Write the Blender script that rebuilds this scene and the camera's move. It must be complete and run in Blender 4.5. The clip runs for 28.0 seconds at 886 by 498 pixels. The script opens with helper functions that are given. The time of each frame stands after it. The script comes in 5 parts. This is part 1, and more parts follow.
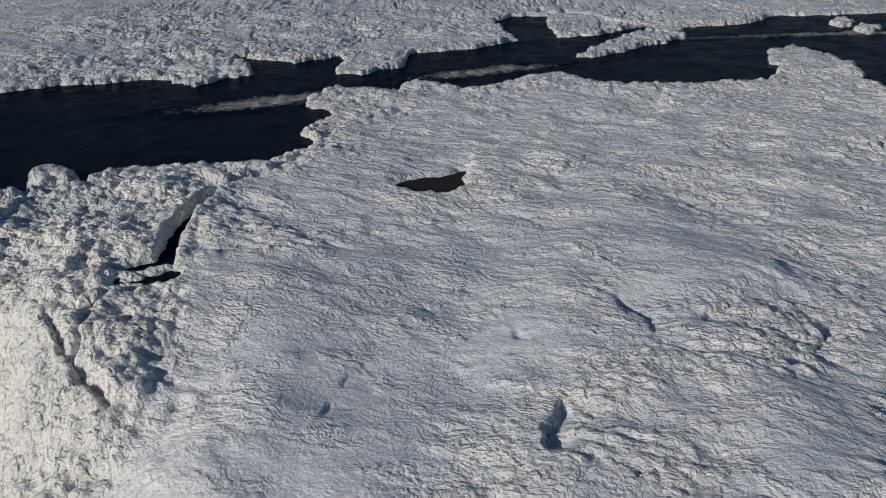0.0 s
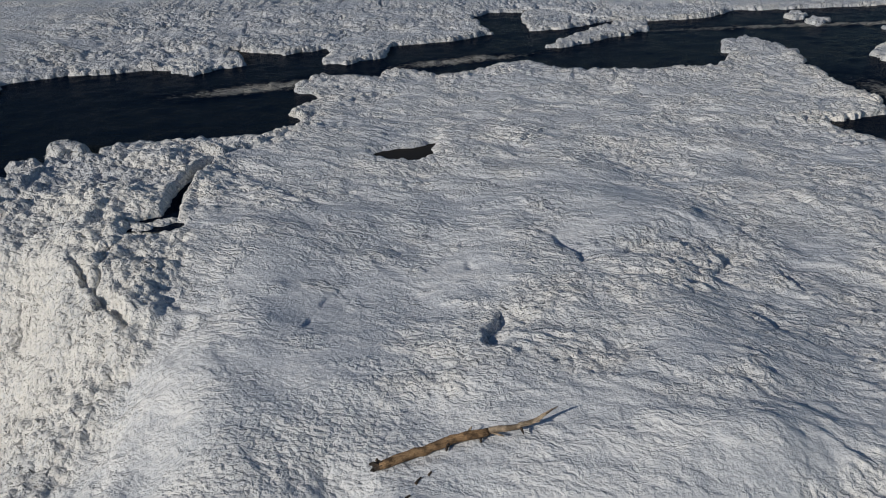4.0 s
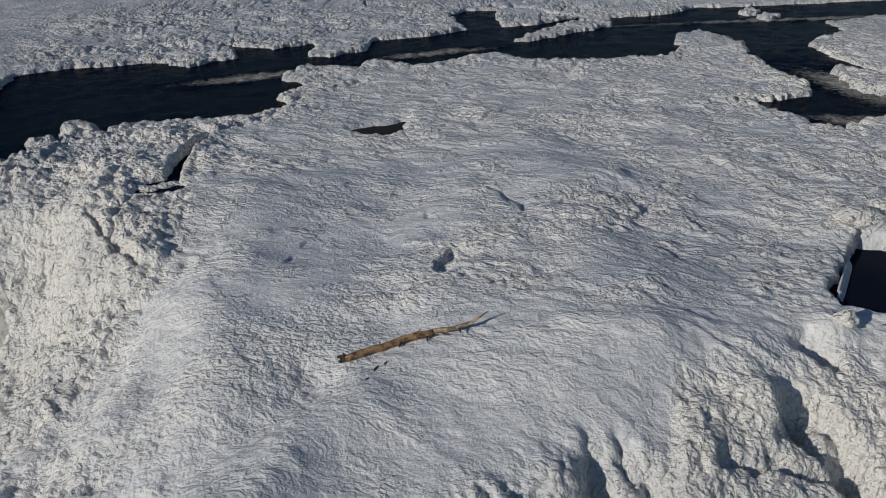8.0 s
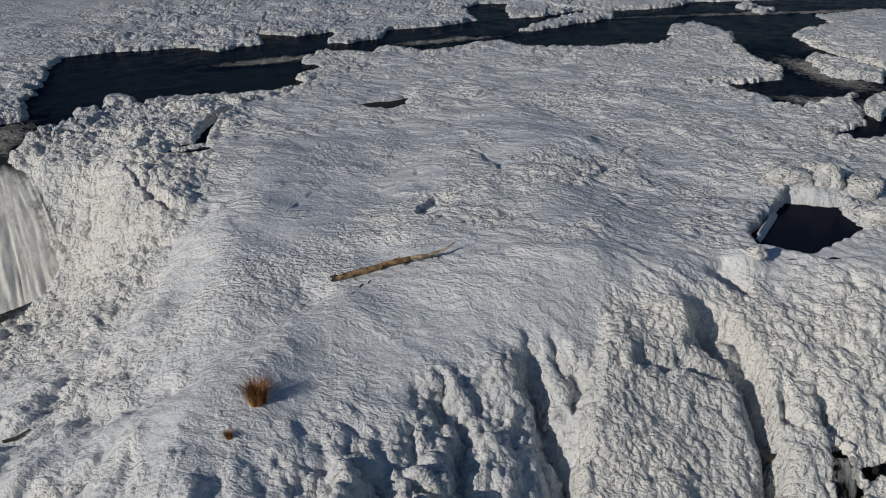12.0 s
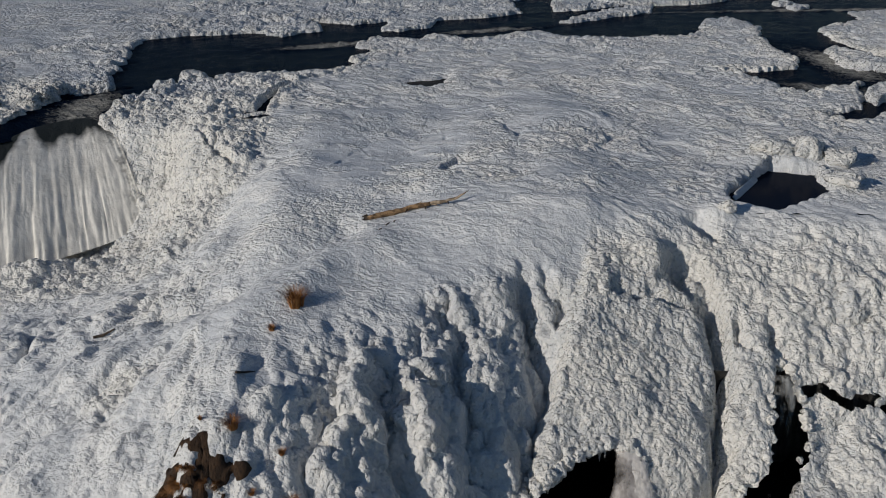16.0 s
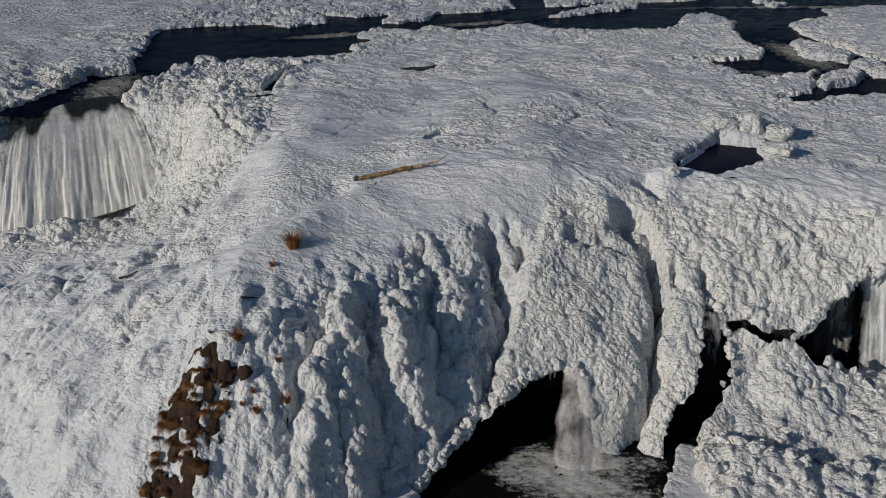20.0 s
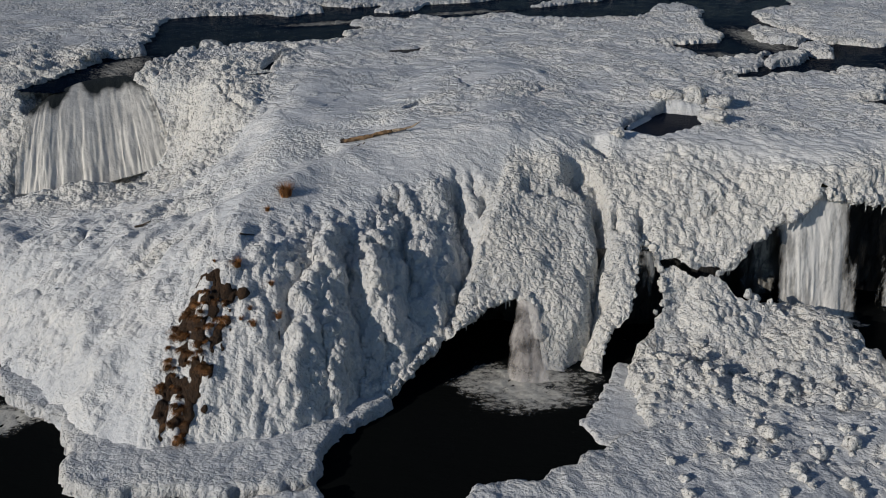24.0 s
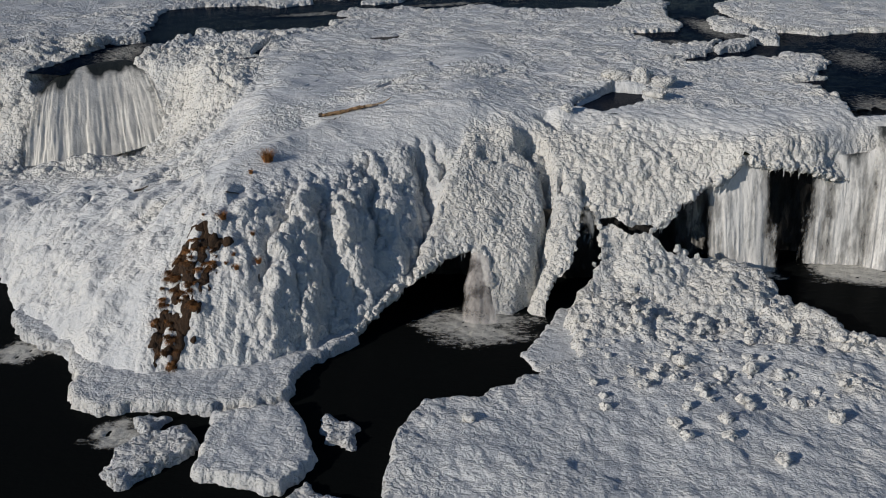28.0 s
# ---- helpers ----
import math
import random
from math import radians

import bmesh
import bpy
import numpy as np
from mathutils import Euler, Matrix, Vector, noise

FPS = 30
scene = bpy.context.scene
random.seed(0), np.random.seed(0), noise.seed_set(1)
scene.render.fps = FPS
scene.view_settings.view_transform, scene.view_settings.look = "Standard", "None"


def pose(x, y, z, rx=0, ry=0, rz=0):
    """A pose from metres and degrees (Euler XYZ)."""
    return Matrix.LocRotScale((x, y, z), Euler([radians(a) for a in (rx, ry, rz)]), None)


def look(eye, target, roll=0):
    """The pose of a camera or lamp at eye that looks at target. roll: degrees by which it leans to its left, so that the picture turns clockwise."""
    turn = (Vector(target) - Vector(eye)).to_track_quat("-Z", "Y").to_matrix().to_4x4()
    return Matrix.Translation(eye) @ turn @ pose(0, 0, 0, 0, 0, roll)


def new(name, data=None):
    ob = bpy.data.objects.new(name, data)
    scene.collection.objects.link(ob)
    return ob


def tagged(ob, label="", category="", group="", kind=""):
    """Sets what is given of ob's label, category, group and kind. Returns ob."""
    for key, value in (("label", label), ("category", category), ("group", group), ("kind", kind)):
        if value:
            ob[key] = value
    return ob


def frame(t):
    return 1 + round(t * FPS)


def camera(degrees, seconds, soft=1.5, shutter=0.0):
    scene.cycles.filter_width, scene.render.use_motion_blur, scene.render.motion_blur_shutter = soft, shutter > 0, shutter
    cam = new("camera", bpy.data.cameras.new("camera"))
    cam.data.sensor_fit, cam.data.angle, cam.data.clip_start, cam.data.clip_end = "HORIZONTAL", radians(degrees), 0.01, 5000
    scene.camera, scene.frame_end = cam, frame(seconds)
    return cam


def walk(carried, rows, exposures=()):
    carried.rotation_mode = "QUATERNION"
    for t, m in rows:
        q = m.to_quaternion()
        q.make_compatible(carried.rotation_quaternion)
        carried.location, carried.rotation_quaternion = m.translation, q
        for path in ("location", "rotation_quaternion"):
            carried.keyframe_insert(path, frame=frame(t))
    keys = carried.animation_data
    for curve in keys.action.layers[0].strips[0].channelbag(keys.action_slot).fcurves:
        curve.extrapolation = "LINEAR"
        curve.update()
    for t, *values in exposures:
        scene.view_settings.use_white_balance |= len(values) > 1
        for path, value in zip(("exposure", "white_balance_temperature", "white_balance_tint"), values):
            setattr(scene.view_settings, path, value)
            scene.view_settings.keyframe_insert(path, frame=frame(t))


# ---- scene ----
cam = camera(55.1, 28.0, soft=1.0)
METRES, EYE, TILT, LEAN, TURN = 60.0, 16.5, -24.0, 1.2, 0.0
ROWS = [
    (0.0, 0.0, 0.0, 0.0, 0.0, 0.0, -0.0),
    (0.5, 0.0025, -0.0135, -0.0067, -0.07, 0.03, 0.06),
    (1.0, 0.0054, -0.0272, -0.0129, -0.14, 0.05, 0.1),
    (1.5, 0.0084, -0.0406, -0.0189, -0.2, 0.08, 0.16),
    (2.0, 0.0118, -0.054, -0.0242, -0.23, 0.11, 0.22),
    (2.5, 0.0155, -0.0676, -0.0296, -0.26, 0.14, 0.28),
    (3.0, 0.0188, -0.0813, -0.0351, -0.29, 0.18, 0.34),
    (3.5, 0.022, -0.0953, -0.041, -0.32, 0.22, 0.41),
    (5.5, 0.0354, -0.1534, -0.0649, -0.41, 0.43, 0.59),
    (6.0, 0.0386, -0.1687, -0.0708, -0.46, 0.45, 0.64),
    (6.5, 0.0422, -0.1844, -0.0773, -0.5, 0.5, 0.7),
    (7.0, 0.0455, -0.2008, -0.0841, -0.57, 0.54, 0.73),
    (7.5, 0.0493, -0.2166, -0.0909, -0.67, 0.56, 0.76),
    (8.0, 0.0536, -0.2326, -0.0976, -0.77, 0.58, 0.79),
    (8.5, 0.0585, -0.2482, -0.1045, -0.85, 0.59, 0.85),
    (9.0, 0.0636, -0.2637, -0.111, -0.94, 0.57, 0.87),
    (9.5, 0.0687, -0.2789, -0.1178, -1.03, 0.57, 0.91),
    (10.0, 0.0742, -0.2942, -0.1241, -1.12, 0.55, 0.93),
    (10.5, 0.0801, -0.3096, -0.1304, -1.2, 0.53, 0.94),
    (11.0, 0.0859, -0.3259, -0.1369, 0.94, 0.53, 0.01),
    (11.5, 0.0924, -0.3421, -0.1433, 1.28, 0.51, -0.15),
    (12.0, 0.0989, -0.3586, -0.1501, 1.21, 0.51, -0.15),
    (12.5, 0.1053, -0.3747, -0.157, 1.15, 0.5, -0.14),
    (14.5, 0.1313, -0.4417, -0.1847, 4.06, 0.43, -1.49),
    (15.0, 0.1378, -0.4578, -0.1918, 4.05, 0.45, -1.51),
    (15.5, 0.1437, -0.4744, -0.1987, 4.94, 0.43, -1.93),
    (16.0, 0.1496, -0.4905, -0.2054, 5.19, 0.43, -2.11),
    (16.5, 0.1558, -0.5049, -0.2118, 5.33, 0.45, -2.2),
    (17.0, 0.1621, -0.5205, -0.2184, 5.36, 0.43, -2.26),
    (17.5, 0.1686, -0.5358, -0.2246, 5.45, 0.42, -2.34),
    (18.0, 0.1749, -0.5511, -0.2306, 5.54, 0.45, -2.41),
    (18.5, 0.1804, -0.5665, -0.2371, 5.66, 0.45, -2.51),
    (19.0, 0.1856, -0.5815, -0.2438, 5.7, 0.45, -2.59),
    (19.5, 0.1915, -0.5963, -0.25, 5.77, 0.47, -2.67),
    (20.0, 0.1972, -0.6118, -0.2562, 5.82, 0.47, -2.73),
    (20.5, 0.2025, -0.6276, -0.2627, 5.88, 0.46, -2.77),
    (21.0, 0.2078, -0.6439, -0.2698, 5.94, 0.46, -2.79),
    (21.5, 0.2137, -0.6602, -0.2772, 5.99, 0.47, -2.81),
    (23.5, 0.2438, -0.7283, -0.3088, 6.08, 0.43, -2.74),
    (24.0, 0.2527, -0.7459, -0.3168, 6.09, 0.41, -2.73),
    (24.5, 0.2616, -0.7635, -0.3245, 6.09, 0.4, -2.7),
    (25.0, 0.2705, -0.7806, -0.3318, 6.09, 0.38, -2.7),
    (25.5, 0.2795, -0.797, -0.3382, 6.1, 0.38, -2.7),
    (26.0, 0.288, -0.8125, -0.3443, 6.11, 0.36, -2.71),
    (26.5, 0.2961, -0.8272, -0.3501, 6.12, 0.33, -2.75),
    (27.0, 0.3039, -0.8414, -0.3558, 6.13, 0.32, -2.79),
    (27.5, 0.3117, -0.8554, -0.3617, 6.15, 0.3, -2.83),
    (28.0, 0.3192, -0.8692, -0.3675, 6.18, 0.29, -2.87),
]
walk(cam, [(t, pose(0, 0, EYE, TILT, LEAN, TURN) @ pose(METRES * x, METRES * y, METRES * z, 90 + pitch, roll, yaw)) for t, x, y, z, yaw, pitch, roll in ROWS],
     exposures=[(0.0, 0.12), (3.0, 0.08), (6.0, 0.0), (11.0, -0.05), (15.0, -0.07), (21.0, -0.08), (27.0, -0.09), (28.0, 0.04)])
SUN_AZ, SUN_EL = 217.0, 21.0   # degrees from +x towards the sun, and above the horizon
world = bpy.data.worlds.new("winter_sky")
scene.world = world
world.use_nodes = True
wn = world.node_tree.nodes
sky = wn.new("ShaderNodeTexSky")
sky.sky_type, sky.sun_disc = "NISHITA", False
sky.sun_elevation, sky.sun_rotation = radians(SUN_EL), radians(90 - SUN_AZ)
sky.altitude, sky.air_density, sky.dust_density, sky.ozone_density = 300, 1.0, 0.0, 4.0
wn["Background"].inputs[1].default_value = 0.046
world.node_tree.links.new(sky.outputs[0], wn["Background"].inputs[0])
sun = new("sun", bpy.data.lights.new("sun", "SUN"))
sun.data.energy, sun.data.angle, sun.data.color = 2.7, radians(0.55), (1.0, 0.93, 0.84)
sun.matrix_world = look((0, 0, 0), (-math.cos(radians(SUN_AZ)) * math.cos(radians(SUN_EL)), -math.sin(radians(SUN_AZ)) * math.cos(radians(SUN_EL)), -math.sin(radians(SUN_EL))))


# ---- materials ----
class Nodes:
    """Short names for building a node tree."""

    def __init__(self, name):
        self.mat = bpy.data.materials.new(name)
        self.mat.use_nodes = True
        self.tree = self.mat.node_tree
        self.bsdf = self.tree.nodes["Principled BSDF"]

    def add(self, kind, **inputs):
        n = self.tree.nodes.new(kind)
        for k, v in inputs.items():
            self.put(n, k.replace("_", " "), v)
        return n

    def put(self, n, key, v):
        s = n.inputs[key]
        if isinstance(v, bpy.types.NodeSocket):
            self.tree.links.new(v, s)
        else:
            s.default_value = v

    def place(self, scale=(1, 1, 1), turn=0.0, warp=0.0):
        """World position, bent by noise, turned about z and then stretched."""
        v = self.add("ShaderNodeNewGeometry").outputs["Position"]
        if warp:
            w = self.add("ShaderNodeTexNoise", Vector=v, Scale=0.9, Detail=3.0).outputs["Color"]
            m = self.tree.nodes.new("ShaderNodeVectorMath")
            m.operation = "MULTIPLY_ADD"
            self.tree.links.new(w, m.inputs[0])
            m.inputs[1].default_value = (warp, warp, warp)
            self.tree.links.new(v, m.inputs[2])
            v = m.outputs[0]
        if turn:
            r = self.add("ShaderNodeMapping", Vector=v)
            r.inputs["Rotation"].default_value = (0, 0, radians(turn))
            v = r.outputs[0]
        m = self.add("ShaderNodeMapping", Vector=v)
        m.inputs["Scale"].default_value = scale
        return m.outputs[0]

    def noise(self, where, scale, detail=4.0, rough=0.55):
        return self.add("ShaderNodeTexNoise", Vector=where, Scale=scale, Detail=detail, Roughness=rough).outputs[0]

    def cells(self, where, scale, soft=0.5, feature="SMOOTH_F1"):
        n = self.tree.nodes.new("ShaderNodeTexVoronoi")
        n.feature = feature
        self.put(n, "Vector", where)
        self.put(n, "Scale", scale)
        if feature == "SMOOTH_F1":
            n.inputs["Smoothness"].default_value = soft
        return n.outputs[0]

    def math(self, op, a, b=0.0, c=0.0):
        n = self.tree.nodes.new("ShaderNodeMath")
        n.operation = op
        for i, v in enumerate((a, b, c)):
            self.put(n, i, v)
        return n.outputs[0]

    def ramp(self, fac, *stops):
        n = self.add("ShaderNodeValToRGB", Fac=fac)
        e = n.color_ramp.elements
        while len(e) < len(stops):
            e.new(0.5)
        for el, (p, c) in zip(e, stops):
            el.position, el.color = p, (*c, 1) if len(c) == 3 else c
        return n.outputs[0]

    def mix(self, fac, a, b):
        n = self.tree.nodes.new("ShaderNodeMix")
        n.data_type = "RGBA"
        for s, v in ((n.inputs[0], fac), (n.inputs[6], a), (n.inputs[7], b)):
            if isinstance(v, bpy.types.NodeSocket):
                self.tree.links.new(v, s)
            else:
                s.default_value = v if not isinstance(v, tuple) else (*v, 1)
        return n.outputs[2]

    def bump(self, height, distance, strength=1.0, under=None):
        n = self.add("ShaderNodeBump", Height=height, Distance=distance, Strength=strength)
        if under is not None:
            self.put(n, "Normal", under)
        return n.outputs[0]

    def done(self, color=None, normal=None, **inputs):
        if color is not None:
            self.put(self.bsdf, "Base Color", color if isinstance(color, bpy.types.NodeSocket) else (*color, 1))
        if normal is not None:
            self.put(self.bsdf, "Normal", normal)
        for k, v in inputs.items():
            self.put(self.bsdf, k.replace("_", " "), v)
        return self.mat


def ice_material(name, ripple=None, knob=None, bead=None, scour_and_shade=None):
    """Snow and frozen spray over ice. How far the wind waves, the knobs and the beads stand out comes from the mesh's fields of those names, or is given."""
    n = Nodes(name)

    def field(key, given):
        if given is not None:
            return given
        at = n.tree.nodes.new("ShaderNodeAttribute")
        at.attribute_name = key
        return at.outputs["Fac"]

    ripple, knob, bead = field("ripple", ripple), field("knob", knob), field("bead", bead)
    scour_and_shade = field("scour_and_shade", scour_and_shade)
    big = n.noise(n.place(), 0.16, 5, 0.6)
    coarse = n.noise(n.place(), 3.0, 7, 0.72)
    fine = n.noise(n.place(), 12.0, 5, 0.68)
    rough_here = n.ramp(n.noise(n.place((0.8, 1.3, 1), 25, 2.0), 0.30, 6, 0.62), (0.45, (0.06, 0.06, 0.06)), (0.60, (1, 1, 1)))
    c1 = n.cells(n.place((1, 1, 0.9), 0, 0.7), 1.9, 0.5)
    c2 = n.cells(n.place((1, 1.15, 0.9), 20, 0.5), 3.4, 0.35)
    # colour: glazed grey-blue ice where the wind has swept it, white snow and warmer frozen spray elsewhere
    swept = n.math("MULTIPLY", n.math("SUBTRACT", 1.0, rough_here), n.math("SUBTRACT", 1.0, n.math("MINIMUM", n.math("ADD", knob, bead), 1.0)))
    white = n.mix(n.math("MINIMUM", n.math("ADD", knob, bead), 1.0), (0.81, 0.81, 0.80), (0.88, 0.86, 0.81))
    grey = n.ramp(coarse, (0.35, (0.50, 0.53, 0.57)), (0.62, (0.69, 0.71, 0.73)))
    tint = n.mix(n.math("MULTIPLY", swept, 0.75), white, grey)
    tint = n.mix(n.ramp(n.math("MULTIPLY_ADD", coarse, 0.5, n.math("MULTIPLY", big, 0.5)), (0.40, (0.55, 0.55, 0.55)), (0.52, (0, 0, 0))), tint, (0.62, 0.65, 0.68))
    # grey-blue of scoured ice, and of shade painted on the mound's ribs
    tint = n.mix(n.math("MULTIPLY", n.math("MULTIPLY", scour_and_shade, n.math("MULTIPLY_ADD", rough_here, -0.45, 1.0)), 0.88), tint, n.ramp(coarse, (0.35, (0.48, 0.51, 0.55)), (0.62, (0.67, 0.69, 0.72))))
    dirt = n.ramp(n.noise(n.place((1, 1, 0.4)), 0.55, 6, 0.7), (0.0, (0.84, 0.80, 0.73)), (0.40, (1, 1, 1)), (1.0, (1, 1, 1)))
    m = n.tree.nodes.new("ShaderNodeMix")
    m.data_type, m.blend_type = "RGBA", "MULTIPLY"
    m.inputs[0].default_value = 1.0
    n.tree.links.new(tint, m.inputs[6])
    n.tree.links.new(dirt, m.inputs[7])
    wind = n.noise(n.place((1.0, 2.5, 1.5), 25, 0.9), 1.25, 2, 0.5)
    gusts = n.noise(n.place((1.0, 1.8, 1.5), 32, 0.4), 3.6, 2, 0.5)
    nor = n.bump(n.math("MULTIPLY", wind, n.math("MULTIPLY", ripple, n.math("MULTIPLY_ADD", rough_here, 0.7, 0.3))), 0.28)
    nor = n.bump(n.math("MULTIPLY", gusts, n.math("MULTIPLY", ripple, n.math("MULTIPLY_ADD", rough_here, 0.7, 0.3))), 0.15, 1.0, nor)
    nor = n.bump(n.math("MULTIPLY", n.math("MULTIPLY", c1, c1), n.math("MULTIPLY", knob, -1.0)), 0.44, 1.0, nor)
    grit = n.noise(n.place(), 7.0, 4, 0.6)
    grains = n.noise(n.place((1, 1.3, 1), 20, 0.2), 4.6, 2, 0.5)
    nor = n.bump(n.math("MULTIPLY", n.math("MULTIPLY_ADD", n.math("MULTIPLY", c2, c2), -0.5, n.math("MULTIPLY", grains, 0.75)), bead), 0.44, 1.0, nor)
    nor = n.bump(n.math("MULTIPLY", grit, n.math("MULTIPLY_ADD", n.math("MINIMUM", n.math("ADD", n.math("ADD", knob, bead), n.math("MULTIPLY", ripple, 0.8)), 1.0), 0.75, 0.25)), 0.11, 1.0, nor)
    nor = n.bump(fine, 0.018, 1.0, nor)
    return n.done(m.outputs[2], nor, Roughness=n.math("MULTIPLY_ADD", swept, -0.18, 0.58), Specular_IOR_Level=0.3)


ICE_SURFACE = ice_material("snow_and_ice")
SLAB_ICE = ice_material("slab_ice", 0.2, 0.0, 0.0, 0.9)
BLOCK_ICE = ice_material("block_ice", 0.2, 0.5, 0.7, 0.2)
SPRAY_ICE = ice_material("frozen_spray", 0.1, 0.7, 0.5, 0.0)


def water_material(name, deep, wave, size, foam=0.0, rough=0.08):
    n = Nodes(name)
    w1 = n.noise(n.place((0.7, 1.6, 1)), size, 4, 0.6)
    w2 = n.noise(n.place((1, 1.5, 1)), size * 4.2, 4, 0.6)
    nor = n.bump(w2, wave * 0.35, 1.0, n.bump(w1, wave))
    col = deep
    if foam:
        at = n.tree.nodes.new("ShaderNodeAttribute")
        at.attribute_name = "foam"
        churn = n.math("ADD", n.math("MULTIPLY", n.noise(n.place((0.8, 1.5, 1), 20), 2.2, 6, 0.75), 0.75), n.math("MULTIPLY", at.outputs["Fac"], 0.38))
        f = n.ramp(churn, (0.56, (0, 0, 0)), (0.74, (1, 1, 1)))
        col = n.mix(n.math("MULTIPLY", f, 0.75), deep, (0.45, 0.44, 0.40))
    return n.done(col, nor, Roughness=rough, Specular_IOR_Level=0.004)


RIVER = water_material("river_water", (0.003, 0.008, 0.020), 0.45, 1.1, 0.55, 0.22)
POOL = water_material("pool_water", (0.006, 0.007, 0.007), 0.05, 0.9, 0.0, 0.10)
DARK_POND = water_material("deep_water", (0.008, 0.012, 0.024), 0.01, 2.0, 0.0, 0.12)
POND = water_material("meltwater", (0.030, 0.028, 0.026), 0.01, 2.0, 0.0, 0.12)


def rock_material():
    n = Nodes("wet_basalt")
    a = n.noise(n.place((1.6, 1.6, 0.35)), 1.4, 7, 0.65)
    b = n.noise(n.place((6, 6, 0.3)), 1.2, 5, 0.6)
    col = n.ramp(a, (0.3, (0.010, 0.010, 0.009)), (0.7, (0.055, 0.050, 0.045)))
    return n.done(col, n.bump(b, 0.12, 1.0, n.bump(a, 0.5)), Roughness=0.55)


ROCK = rock_material()


def falls_material(name, shade, clear, full):
    """Falling water: dark and clear where it slides over the lip, then white streaks drawn out down the drop, with rock showing between them at the edges."""
    n = Nodes(name)
    long = n.noise(n.place((1.0, 1.0, 0.22), 0, 0.35), 1.7, 6, 0.62)
    broad = n.noise(n.place((0.5, 0.5, 0.07), 0, 0.4), 1.3, 3, 0.5)
    fine = n.noise(n.place((3, 3, 1.2), 0, 0.2), 2.0, 6, 0.7)
    s = n.math("ADD", n.math("MULTIPLY", long, 0.38), n.math("ADD", n.math("MULTIPLY", broad, 0.46), n.math("MULTIPLY", fine, 0.16)))
    white, body = n.tree.nodes.new("ShaderNodeAttribute"), n.tree.nodes.new("ShaderNodeAttribute")
    white.attribute_name, body.attribute_name = "white", "body"
    broken = n.ramp(n.math("ADD", n.math("MULTIPLY", s, 0.7), n.math("MULTIPLY", white.outputs["Fac"], 0.9)), (0.52, (0, 0, 0)), (0.95, (1, 1, 1)))
    foam = n.ramp(s, (0.34, tuple(0.66 * c for c in shade)), (0.62, shade))
    col = n.mix(broken, (0.03, 0.035, 0.035), foam)
    alpha = n.ramp(n.math("SUBTRACT", s, n.math("MULTIPLY", n.math("SUBTRACT", 1.0, body.outputs["Fac"]), 0.30)), (clear, (0, 0, 0)), (full, (1, 1, 1)))
    return n.done(col, n.bump(s, 0.2), Roughness=0.6, Alpha=alpha, Specular_IOR_Level=0.1)


FALLS = falls_material("falling_water", (0.80, 0.78, 0.73), 0.46, 0.68)
FALLS_VEIL = falls_material("veil_of_water", (0.95, 0.94, 0.91), 0.28, 0.52)
FALLS_THICK = falls_material("heavy_falling_water", (0.92, 0.89, 0.82), 0.10, 0.26)
FALLS_SPILL = falls_material("spilling_water", (0.95, 0.89, 0.85), 0.33, 0.80)
FALLS_THIN = falls_material("trickling_water", (0.55, 0.55, 0.53), 0.50, 0.66)


def foam_material():
    n = Nodes("foam")
    a = n.noise(n.place((0.8, 1.5, 1)), 2.6, 7, 0.78)
    b = n.noise(n.place((1, 1, 1)), 7.0, 4, 0.6)
    thick = n.tree.nodes.new("ShaderNodeAttribute")
    thick.attribute_name = "thick"
    s = n.math("MULTIPLY_ADD", b, 0.25, a)
    over = n.math("ADD", s, n.math("MULTIPLY_ADD", thick.outputs["Fac"], 0.42, -0.20))
    return n.done((0.66, 0.64, 0.58), n.bump(s, 0.1), Alpha=n.ramp(over, (0.54, (0, 0, 0)), (0.80, (0.95, 0.95, 0.95))), Roughness=0.6)


FOAM = foam_material()


def wood_material(name, dark, light, along):
    n = Nodes(name)
    a = n.noise(n.place(along), 6.0, 6, 0.7)
    b = n.noise(n.place(), 2.2, 4, 0.6)
    col = n.mix(n.ramp(b, (0.42, (0, 0, 0)), (0.6, (1, 1, 1))), n.ramp(a, (0.3, dark), (0.7, light)), tuple(0.45 * c for c in dark))
    return n.done(col, n.bump(a, 0.05), Roughness=0.75)


LOG_BARK = wood_material("weathered_bark", (0.19, 0.11, 0.05), (0.58, 0.37, 0.19), (0.5, 6, 6))
LOG_WOOD = wood_material("bleached_wood", (0.38, 0.28, 0.18), (0.72, 0.58, 0.42), (0.5, 6, 6))
BARK = wood_material("dark_bark", (0.05, 0.035, 0.025), (0.13, 0.09, 0.06), (1, 3, 3))


def grass_material(name, shade):
    n = Nodes(name)
    r = n.add("ShaderNodeNewGeometry").outputs["Random Per Island"]
    return n.done(n.ramp(r, *((f, tuple(shade * v for v in c)) for f, c in ((0.0, (0.12, 0.045, 0.014)), (0.5, (0.30, 0.12, 0.030)), (1.0, (0.44, 0.21, 0.060))))), Roughness=0.8)


GRASS, DEAD_GRASS = grass_material("dry_grass", 1.0), grass_material("dead_grass", 0.5)


def soil_material():
    n = Nodes("soil_and_dead_grass")
    a = n.noise(n.place((3, 1, 1)), 4.0, 6, 0.7)
    b = n.noise(n.place(), 1.4, 4, 0.6)
    return n.done(n.mix(n.ramp(b, (0.4, (0, 0, 0)), (0.6, (1, 1, 1))), n.ramp(a, (0.3, (0.016, 0.010, 0.006)), (0.7, (0.07, 0.035, 0.015))), n.ramp(a, (0.3, (0.02, 0.012, 0.007)), (0.7, (0.10, 0.050, 0.020)))),
                  n.bump(a, 0.2), Roughness=0.9)


